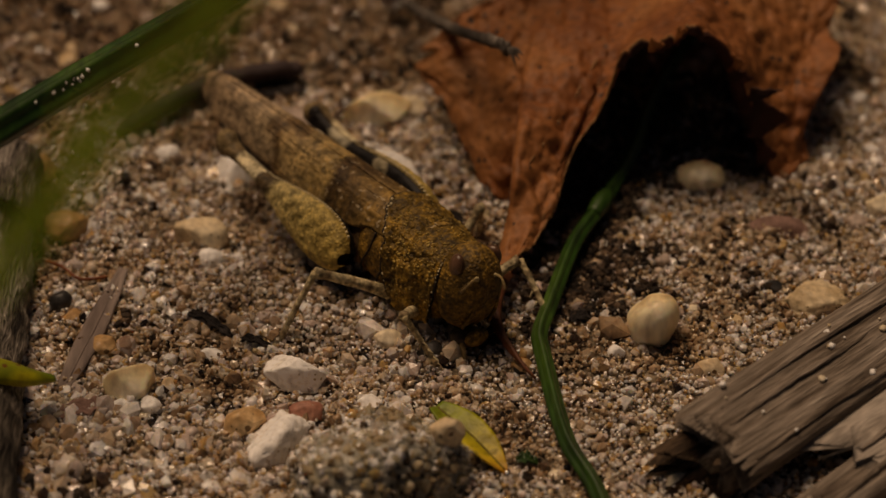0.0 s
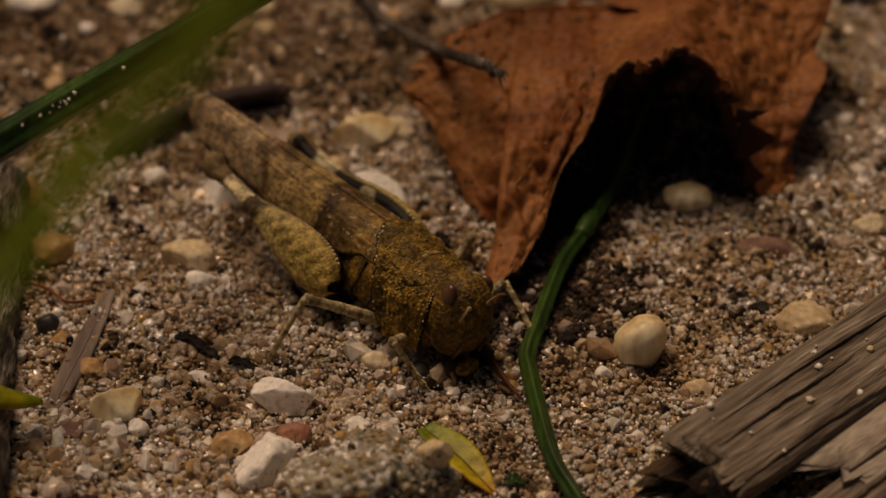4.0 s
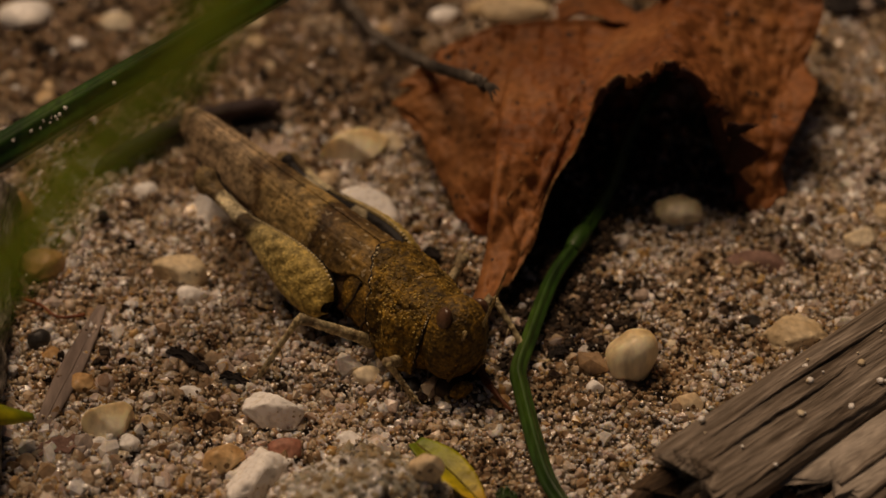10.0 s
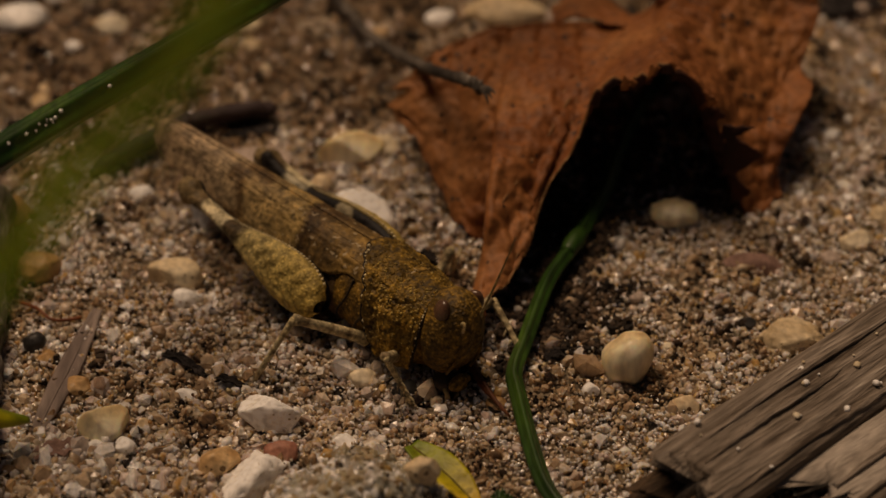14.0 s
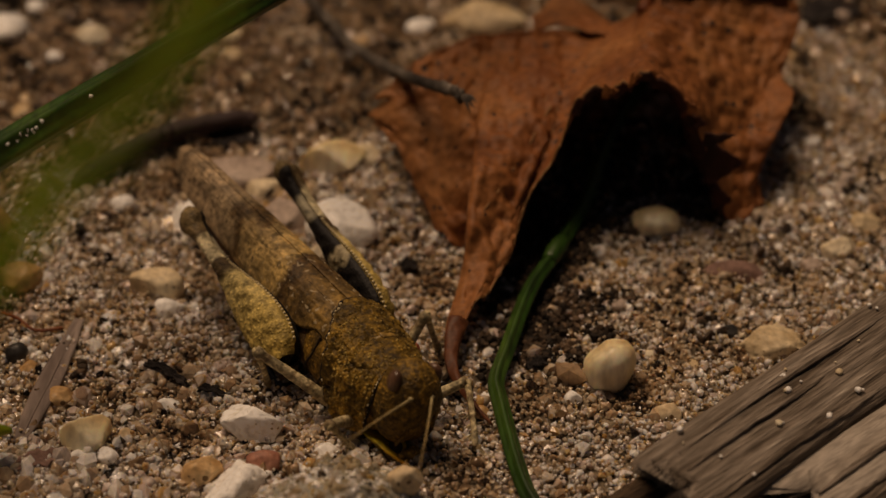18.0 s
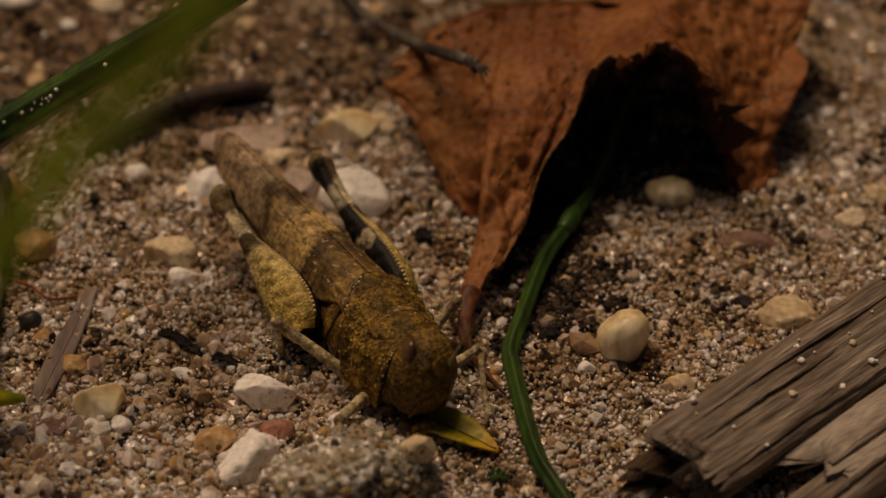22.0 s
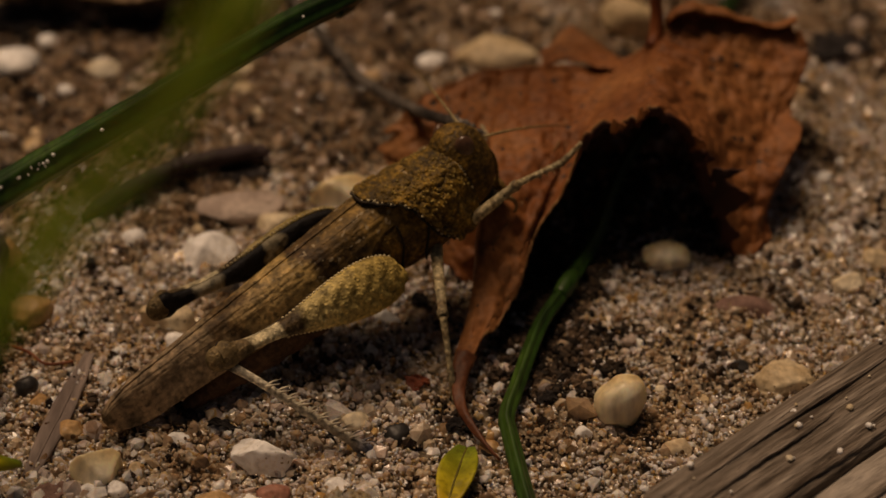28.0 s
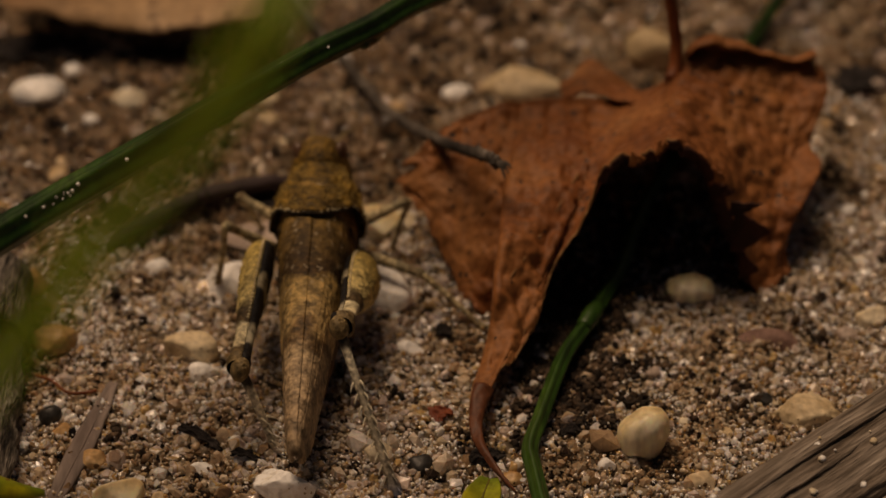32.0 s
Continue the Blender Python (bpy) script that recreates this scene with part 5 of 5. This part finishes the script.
        if v.z < 0:
            p.y *= 1 - 0.25 * v.z * v.z
            p.x += -0.3 * v.z * v.z
        groove = 0.07 * math.exp(-((v.y) / 0.09) ** 2) * (1 if v.x > 0.3 else 0) + 0.05 * math.exp(-((v.x + 0.1 - 0.25 * v.z) / 0.07) ** 2) * (1 if v.z < 0.35 else 0)
        p *= 1 - groove + 0.022 * noise.noise(v * 4) + 0.014 * noise.noise(v * 11) + 0.010 * noise.noise(v * 24)
        head_v.append(p + Vector((5.1, 0, 0.12)))
    head = part("head", (head_v, ball(4)[1]), FACE, body, "blunt olive-brown head with an upright face")
    for s in (-1, 1):
        part("eye", moved(ellipsoid((0.56, 0.36, 0.74)), Matrix.Translation((5.15, s * 1.12, 1.55)) @ Matrix.Rotation(s * 0.35, 4, "Z") @ Matrix.Rotation(0.3, 4, "Y")), EYE_MAT, head, "oval brown compound eye")
        part("cheek_ridge", tube([(6.4, s * 0.62, 1.2), (6.62, s * 0.72, -0.3), (6.15, s * 0.85, -1.6)], 0.1, 12, 6), FACE, head)
        part("palp", tube([(5.9, s * 0.6, -2.5), (6.5, s * 0.75, -2.8), (6.7, s * 0.7, -3.4), (6.5, s * 0.6, -3.8)], lambda q: 0.14 - 0.05 * q, 12, 7), HORN, head, "pale jointed feeding palp")
    part("jaw", moved(ellipsoid((0.75, 0.95, 0.6)), Matrix.Translation((5.7, 0, -2.55))), JAW, head, "dark chewing jaw")
    part("upper_lip", moved(ellipsoid((0.32, 0.75, 0.5)), Matrix.Translation((6.45, 0, -2.2))), FACE, head)
    for s, key in ((-1, "feelerR"), (1, "feelerL")):
        ring = []
        for i in range(45):
            q = i / 44
            ring.append(Vector((8.6 * q, 0, -0.9 * q * q)))
        sh = tube(ring, lambda q: (0.13 if q < 0.06 else 0.08 - 0.04 * q) * (1 + 0.12 * math.cos(q * 150)), 88, 7)
        parts[key] = part("antenna", sh, HORN, body, "thin straw-coloured ringed antenna")

    # folded forewings, roof-wise over the back
    for s in (-1, 1):
        def wing(u, v, s=s):
            x = 2.2 - 20.3 * u
            back = max(0.0, min(1.0, (u - 0.18) / 0.82))
            tip = 1.0 if u < 0.88 else math.sqrt(max(0.0, 1 - ((u - 0.88) / 0.12) ** 2))
            a = v
            ang = 0.02 + (1.5 + 0.45 * min(1.0, max(0.0, (u - 0.15) / 0.25))) * a
            w = (2.0 - 1.5 * back ** 1.05) * (0.25 + 0.75 * tip)
            top = 1.9 - 0.95 * back
            h = 1.55 - 0.6 * back
            co, si = math.cos(ang), math.sin(ang)
            y = s * (-0.22 + (w + 0.2) * si ** 0.62)
            drop = (2.7 - 0.5 * back) * (0.15 + 0.85 * tip)
            z = top - h + (h * abs(co) ** 0.6 if co > 0 else -drop * abs(co) ** 0.75) - 0.9 * (1 - tip) * (1 - a) + 0.04 * s
            y *= 0.70 + 0.30 * min(1.0, max(0.0, (top - z) / 2.2))
            lump = 0.007 * math.sin(a * 44) * (0.4 + a) + 0.05 * noise.noise(Vector((x * 1.5, a * 6, s))) + 0.035 * noise.noise(Vector((x * 4, a * 16, s)))
            return Vector((x, y + s * lump, z + 0.4 * lump))
        w = part("forewing", sheet(wing, 130, 44, 0.08), WING, body, "folded brown wing with dark and pale bands")
        for v0, v1, u1 in ((0.3, 0.32, 0.9), (0.68, 0.62, 0.8)):
            line = [wing(0.03 + (u1 - 0.03) * i / 12, v0 + (v1 - v0) * i / 12) + Vector((0, s * 0.04, 0.03)) for i in range(13)]
            part("wing_vein", tube(line, 0.015, 40, 5), WING, w)

    # hind legs
    for s, key in ((-1, "hindR"), (1, "hindL")):
        outer = femur_shape(11.4, 1.0, 0.8, -s, 1)
        leg = part("hind_femur", outer, FEMUR, body, "thick ochre thigh with a chevron-ribbed face")
        part("inner_face", femur_shape(11.4, 0.98, 0.5, -s, -1), INNER, leg, "black inner thigh with cream bands")
        beads = []
        for i in range(30):
            u = 0.04 + 0.60 * i / 29
            prof = 0.55 + math.sin(math.pi * min(1, u / 0.62) ** 0.6)
            for z in (1.0 * prof, -1.0 * prof * 0.85):
                beads.append(moved(([q * 0.085 for q in SMALL_BALL[0]], SMALL_BALL[1]), Matrix.Translation((11.4 * u, -s * 0.12, z))))
        part("beaded_edge", join(*beads), RIM, leg, "pale toothed edges of the thigh")
        part("knee", moved(ellipsoid((0.75, 0.5, 0.68), 0.1), Matrix.Translation((11.3, 0, 0))), FEMUR, leg, "rounded knee")
        shin = [tube([(0, 0, 0), (2.0, 0, 0.12), (5, 0, 0.08), (9.2, 0, 0)], lambda q: 0.29 - 0.08 * math.sin(math.pi * q) + (0.08 if q > 0.93 else 0), 30, 9)]
        for i in range(10):
            for y in (-1, 1):
                x = 2.8 + 0.62 * i
                shin.append(tube([(x, y * 0.15, 0.15), (x + 0.2, y * 0.3, 0.45), (x + 0.45, y * 0.38, 0.72)], lambda q: 0.08 * (1 - q) + 0.012, 4, 5))
        shin.append(tube([(9.1, 0, 0), (9.8, 0, -0.35), (10.6, 0, -0.3), (11.4, 0, -0.2), (12.0, 0, -0.35)], lambda q: 0.22 - 0.1 * q, 14, 8))
        shin.append(tube([(12.0, 0.05, -0.3), (12.3, 0.2, -0.2), (12.4, 0.25, -0.45)], lambda q: 0.07 * (1 - q) + 0.01, 5, 5))
        parts[key + "2"] = part("hind_tibia", join(*shin), TIBIA, leg, "pale spiny shin with a jointed foot")
        parts[key] = leg
    # walking legs
    for name, l1, l2 in (("fore", 3.6, 3.6), ("mid", 4.2, 4.2)):
        for s, side in ((-1, "R"), (1, "L")):
            leg = part(name + "_femur", tube([(-0.3, 0, 0), (0.6, 0, 0.06), (l1 * 0.6, 0, 0.05), (l1, 0, 0)], lambda q: 0.37 - 0.14 * q + (0.07 if q > 0.94 else 0), 20, 9, flat=1.0, rough=0.12), LEG, body)
            toe = tube([(l2 - 0.1, 0, 0), (l2 + 0.6, 0.15, 0.55), (l2 + 0.65, 0.2, 1.3)], lambda q: 0.2 - 0.09 * q, 10, 7)
            shin = tube([(0, 0, 0), (l2 * 0.5, 0, 0.06), (l2, 0, 0)], lambda q: 0.2 - 0.045 * math.sin(math.pi * q), 16, 8, rough=0.12)
            spines = [tube([(l2 * k, y * 0.1, -0.15), (l2 * k + 0.25, y * 0.25, -0.42)], lambda q: 0.05 * (1 - q) + 0.012, 3, 5) for k in (0.5, 0.65, 0.8, 0.93) for y in (-1, 1)]
            parts[name + side + "2"] = part(name + "_tibia", join(shin, toe, *spines), LEG, leg)
            parts[name + side] = leg
    return body, parts


HOPPER, HOPPER_PARTS = make_hopper()
HIPS = {"foreR": (3.3, -1.5, -2.1), "foreL": (3.3, 1.5, -2.1), "midR": (1.1, -1.9, -2.1), "midL": (1.1, 1.9, -2.1), "hindR": (-1.4, -2.5, -1.5), "hindL": (-1.2, 2.7, -0.3)}
SHANK = {"fore": (3.6, 3.6), "mid": (4.2, 4.2), "hind": (11.4, 9.2)}


# ---- the scrap of yellow leaf that it feeds on ----
def make_morsel():
    ob = new("leaf_scrap")
    tagged(ob, "small yellow-green lance-shaped leaf with an orange tip", "leaf")

    def f(u, v):
        w = 0.95 * math.sin(math.pi * min(1.0, 0.12 + 0.86 * u)) ** 0.8
        return Vector((5.4 * (u - 0.5), (v - 0.5) * 2 * w, 0.35 * abs(v - 0.5) * 2 * w + 0.25 * math.sin(u * 3) + 0.05 * noise.noise(Vector((u * 8, v * 4, 0)))))
    part("blade", sheet(f, 36, 12, 0.12), MORSEL, ob)
    part("midrib", tube([f(0.02, 0.5) + Vector((0, 0, 0.06)), f(0.5, 0.5) + Vector((0, 0, 0.07)), f(0.97, 0.5) + Vector((0, 0, 0.06))], 0.07, 20, 6), VEINDARK, ob, "dark midrib")
    return ob


MORSEL = hopper_material("yellow leaf turning orange", (0.4, 0.36, 0.03), [(-2.7, (0.17, 0.24, 0.025)), (-1, (0.33, 0.33, 0.025)), (1.2, (0.50, 0.38, 0.03)), (2.7, (0.52, 0.24, 0.03))], rough=0.45, vary=0.2, grain=700)
VEINDARK = surf("dark leaf midrib", [(0.3, (0.08, 0.07, 0.012)), (0.7, (0.2, 0.16, 0.02))], 800)
SCRAP = make_morsel()


# ---- what moves, and when ----
# seconds, then the place in mm of the middle of the back, then its heading, how far the head is raised, and its lean
BODY = [(0, -3.08, -6.87, 3.23, -51.7, -1, -11.6), (0.5, -2.92, -7.28, 3.19, -51.3, -2, -11.8), (1.5, -2.87, -7.34, 3.19, -50.7, -2.5, -12), (2.5, -2.91, -7.27, 3.2, -51.3, -2.1, -12.2), (3.5, -2.91, -7.31, 3.2, -51.2, -2.3, -12.3), (5.5, -2.93, -7.38, 3.21, -51.2, -2.4, -12.2), (6.5, -2.9, -7.47, 3.21, -51.4, -2.8, -12.3), (7, -2.89, -7.74, 3.19, -51.5, -3.7, -12.2), (7.5, -2.83, -7.91, 3.19, -50.6, -4.3, -12.1), (8.5, -2.7, -8.04, 3.18, -50.2, -4.8, -11.9), (9, -2.76, -7.9, 3.2, -50.5, -4.4, -11.6), (10, -2.76, -7.89, 3.2, -50.8, -4, -12.2), (10.5, -2.75, -7.91, 3.2, -50.9, -4.2, -12.4), (11, -2.73, -8.12, 3.18, -50.3, -5.3, -12.5), (11.5, -2.73, -8.03, 3.19, -47.6, -6.3, -12.7), (12, -2.87, -7.86, 3.2, -47.9, -5.2, -12.8), (12.5, -2.93, -7.67, 3.21, -47.7, -4.2, -12.9), (13, -2.95, -7.56, 3.21, -47.2, -3.5, -13), (14, -2.99, -7.43, 3.21, -46.8, -3, -13.2), (14.5, -3.06, -7.32, 3.21, -46.5, -2.9, -13.3), (16.5, -3.67, -7.56, 3.4, -46.5, -1.8, -12.8), (17, -3.5, -9.56, 3.24, -48.5, -5.7, -12.4), (17.5, -3.3, -10.08, 3.25, -51.6, -3.7, -12.6), (18, -3.5, -11.64, 3.15, -58.4, -3.8, -12.7)]
BODY += [(18.5, -3.49, -12.45, 3.15, -61.3, -3.3, -13.2), (19, -3.12, -13.21, 3.12, -62.4, -2.9, -13.8), (19.5, -2.9, -13.63, 3.11, -62.5, -3.6, -14), (20, -3.04, -13.39, 3.15, -63.4, -2.7, -14.2), (20.5, -3.06, -12.96, 3.18, -62.5, -2.2, -14.4), (21, -3.09, -12.49, 3.2, -62.2, -1.2, -14.4), (21.5, -3.2, -12.22, 3.2, -61.9, -0.6, -14.2), (22, -3.15, -12.13, 3.17, -61.7, -0.4, -14), (22.5, -2.85, -11.27, 3.21, -60.2, 1.6, -13.9), (23, -2.66, -11, 3.18, -58.8, 3.4, -13.8), (23.5, -1.93, -10.26, 3.21, -52.9, 5.9, -13.8), (24, -1.72, -9.45, 3.24, -50, 7.3, -14.1), (24.5, -1.73, -9.22, 3.22, -50, 8.7, -14.2), (25, -1.74, -8.5, 3.27, -49.3, 10.3, -14.4), (25.5, -1.71, -8.53, 3.25, -50.2, 10.3, -14.4), (27.5, -2.09, -3.55, 6.24, 29.5, 15.9, -12.5), (28, -2.39, -2.56, 6.48, 35.6, 16.8, -13.1), (29.5, -2.35, -1.3, 6.7, 42.5, 23, -13.5), (30.5, -2.69, -0.11, 7.2, 42.5, 23.9, -14.2), (31.2, -2.9, 0.6, 6.6, 44, 22, -13.5), (31.5, -4.2, 3.6, 5.6, 57, 17, -9), (31.75, -6.4, 3.4, 4.6, 76, 8, -7), (32, -7.5, 2.3, 4.2, 88.7, 2.8, -2.4)]
# where the feet stand, in mm
STANCE = {
    "feeding": {"foreR": (-1.4, -13.5, 0.2), "foreL": (4.3, -9.9, 0.2), "midR": (-9.5, -11.8, 0.2), "midL": (0.7, -1.9, 0.2), "hindR": (-6.0, -7.6, 0.2), "hindL": (-2.6, -2.2, 0.2)},
    "turned": {"foreR": (-3.2, -16.7, 0.2), "foreL": (2.6, -16.3, 0.2), "midR": (-7.8, -11.2, 0.2), "midL": (0.8, -8.1, 0.2), "hindR": (-6.8, -12.0, 0.2), "hindL": (-1.8, -8.2, 0.2)},
    "raised": {"foreR": (-0.6, -14.6, 0.2), "foreL": (4.6, -13.0, 0.3), "midR": (-7.1, -16.1, 0.2), "midL": (2.7, -5.5, 1.0), "hindR": (-6.2, -11.6, 0.4), "hindL": (-1.5, -5.0, 0.2)},
    "climbing": {"foreR": (6.8, 1.0, 7.7), "foreL": (2.6, 5.3, 6.0), "midR": (1.1, -9.6, 0.4), "midL": (-3.9, 6.5, 0.2), "hindR": (-3.2, -13.8, 0.2), "hindL": (-10.4, 0.8, 0.2)},
    "away": {"foreR": (-3.6, 6.6, 0.2), "foreL": (-10.5, 8.0, 0.2), "midR": (1.3, -0.5, 0.2), "midL": (-12.9, 2.9, 0.6), "hindR": (-3.0, -14.6, 0.2), "hindL": (-9.2, -11.3, 0.2)},
}
# which way the thighs point, in the body's own space: seconds, the one on its right, the one on its left
THIGH = [(0, (-1.0, 0.02, 0.08), (-1.0, 0.05, 0.03)), (9, (-0.99, -0.0, 0.1), (-1.0, 0.02, -0.03)), (14, (-1.0, 0.03, 0.08), (-1.0, 0.02, 0.04)), (18, (-0.99, 0.02, 0.1), (-0.98, -0.0, 0.21)), (22, (-0.99, 0.01, 0.11), (-0.99, 0.02, 0.15)), (25.5, (-0.99, -0.03, 0.1), (-0.99, 0.06, 0.12)), (27.5, (-0.96, -0.11, 0.27), (-0.98, -0.03, 0.21)), (30, (-0.98, -0.03, 0.19), (-0.97, -0.0, 0.24)), (31, (-0.98, -0.1, 0.19), (-0.99, 0.12, 0.02)), (32, (-0.91, 0.04, 0.4), (-0.99, 0.03, 0.12))]
FEELER = {
    "feelerR": [(0, 0.58, -0.64, 0.51), (6, 0.58, -0.61, 0.54), (9, 0.57, -0.59, 0.57), (12, 0.55, -0.61, 0.58), (14.5, 0.57, -0.66, 0.49), (17.5, 0.6, -0.8, 0.1), (18, 0.46, -0.87, 0.18), (19, 0.78, -0.36, 0.51), (20, 0.58, -0.77, 0.28), (21, 0.41, -0.55, 0.73), (22, 0.43, -0.54, 0.73), (23, 0.5, -0.58, 0.64), (24, 0.86, -0.51, 0.0), (25, 0.86, -0.5, -0.11), (27.5, 0.85, 0.4, -0.34), (29.5, 0.71, 0.04, -0.71), (31.5, 0.76, -0.3, -0.57), (32, 0.93, -0.16, -0.34)],
    "feelerL": [(0, 0.66, -0.53, 0.53), (0.7, 0.95, -0.3, 0.12), (1, 0.97, -0.22, 0.06), (2, 0.97, -0.25, 0.06), (3, 0.6, -0.48, 0.64), (6, 0.6, -0.45, 0.66), (9, 0.43, -0.28, 0.86), (12, 0.41, -0.47, 0.78), (14, 0.37, -0.25, 0.9), (16.5, 0.66, -0.41, 0.63), (17.5, 0.77, -0.37, 0.52), (18, 0.77, -0.6, 0.24), (19, 0.77, -0.43, 0.47), (20, 0.65, 0.09, 0.75), (21, 0.49, -0.13, 0.86), (22, 0.52, -0.22, 0.83), (23, 0.61, -0.31, 0.73), (24, 0.61, -0.06, 0.79), (25, 0.96, -0.28, 0.07), (27.5, 0.18, 0.94, 0.29), (29.5, 0.48, 0.85, 0.23), (31.5, 0.7, 0.39, -0.59), (32, 0.95, 0.06, -0.3)],
}


def frame_of(x_axis, up):
    """A turn whose x runs along x_axis and whose z leans towards up."""
    x = Vector(x_axis).normalized()
    y = Vector(up).cross(x).normalized()
    z = x.cross(y)
    return Matrix((x, y, z)).transposed().to_4x4()


def placed(m, at):
    return Matrix.Translation(Vector(at) * S) @ m


def stance_at(t):
    return "feeding" if t < 17.2 else "turned" if t < 22.8 else "raised" if t < 26.5 else "climbing" if t < 31.6 else "away"


def thigh_at(t, k):
    i = max(j for j in range(len(THIGH) - 1) if THIGH[j][0] <= t)
    (t0, *a), (t1, *b) = THIGH[i], THIGH[i + 1]
    return Vector(a[k]).lerp(Vector(b[k]), (t - t0) / (t1 - t0))


def limb(name, foot, hip, thigh_dir):
    """The poses of thigh and shin, in the body's space, that set the foot down there."""
    l1, l2 = SHANK[name[:-1]]
    side = -1 if name.endswith("R") else 1
    if thigh_dir is not None:
        d = Vector(thigh_dir).normalized()
        upper = frame_of(d, (0.2, -0.2 * side, 1))
    else:
        reach = foot - hip
        dist = min(max(reach.length, 1.0), l1 + l2 - 0.02)
        along = reach.normalized()
        pole = Vector((-0.4 if name.startswith("mid") else 0.25, 1.1 * side, 1.0))
        pole = (pole - along * pole.dot(along)).normalized()
        a = (l1 * l1 - l2 * l2 + dist * dist) / (2 * dist)
        d = (along * a + pole * math.sqrt(max(0.0, l1 * l1 - a * a))).normalized()
        upper = frame_of(d, pole)
    knee = hip + d * l1
    aim = upper.to_3x3().inverted() @ (foot - knee)
    lower = frame_of(aim, (0, 0, 1) if abs(aim.normalized().z) < 0.95 else (1, 0, 0))
    return placed(upper, hip), placed(lower, (l1, 0, 0))


def motions():
    walk(HOPPER, [(t, mm(x, y, z, roll, -pitch, yaw)) for t, x, y, z, yaw, pitch, roll in BODY])
    rows = {k: [] for k in HOPPER_PARTS}
    for t, x, y, z, yaw, pitch, roll in BODY:
        m = pose(x, y, z, roll, -pitch, yaw).inverted()
        st = stance_at(t)
        for name, hip in HIPS.items():
            thigh = thigh_at(t, 0 if name.endswith("R") else 1) if name.startswith("hind") else None
            upper, lower = limb(name, m @ Vector(STANCE[st][name]), Vector(hip), thigh)
            rows[name].append((t, upper))
            rows[name + "2"].append((t, lower))
    for name, dirs in FEELER.items():
        side = -1 if name.endswith("R") else 1
        rows[name] = [(t, placed(frame_of((a, b, c), (0.3, 0, 1)), (6.2, side * 0.55, 1.25))) for t, a, b, c in dirs]
    for name, r in rows.items():
        walk(HOPPER_PARTS[name], r)
    # the scrap is dragged off, held in the jaws and dropped
    walk(SCRAP, [(t, mm(x, y, z, rx, ry, rz)) for t, x, y, z, rx, ry, rz in (
        (0, 0.27, -19.9, 0.7, 0, 8, -50), (16.7, 0.27, -19.9, 0.7, 0, 8, -50), (17.3, -1.6, -16.4, 0.5, 0, 0, -58), (19.4, -2.4, -15.2, 0.5, 0, 0, -62), (20.1, -0.6, -18.6, 0.5, 0, 0, -52), (20.5, 0.25, -19.6, 0.6, 0, 0, -48), (21, 0.4, -18.4, 0.6, 8, 0, -37), (22, 0.8, -17.9, 0.6, 5, 0, -34), (22.5, 1.2, -17.4, 0.7, 0, 0, -35), (23, 1.6, -16.8, 0.8, 0, -4, -36),
        (23.5, 3.4, -13.6, 1.9, 10, -6, 18), (24, 3.5, -13.8, 2.0, 0, -4, 25), (24.5, 2.7, -13.4, 1.9, 0, 0, 40), (25, 2.0, -15.0, 1.7, 60, 18, -62), (25.5, 1.9, -15.2, 1.2, 40, 15, -90), (27.5, 1.12, -16.6, 0.55, 0, 0, -102), (32, 1.12, -16.6, 0.55, 0, 0, -102))])
    # the dry leaf gives a little as it is climbed
    walk(LEAF, [(t, mm(x, y, z)) for t, x, y, z in ((0, 0, 0, 0), (26.5, 0, 0, 0), (27.5, -0.12, 0, 0), (28.1, -0.15, 0, 0), (28.5, -0.5, 0, -0.05), (29.5, -0.4, -0.1, -0.05), (30.5, -0.55, -0.1, -0.05), (32, -0.45, -0.1, 0))])


motions()
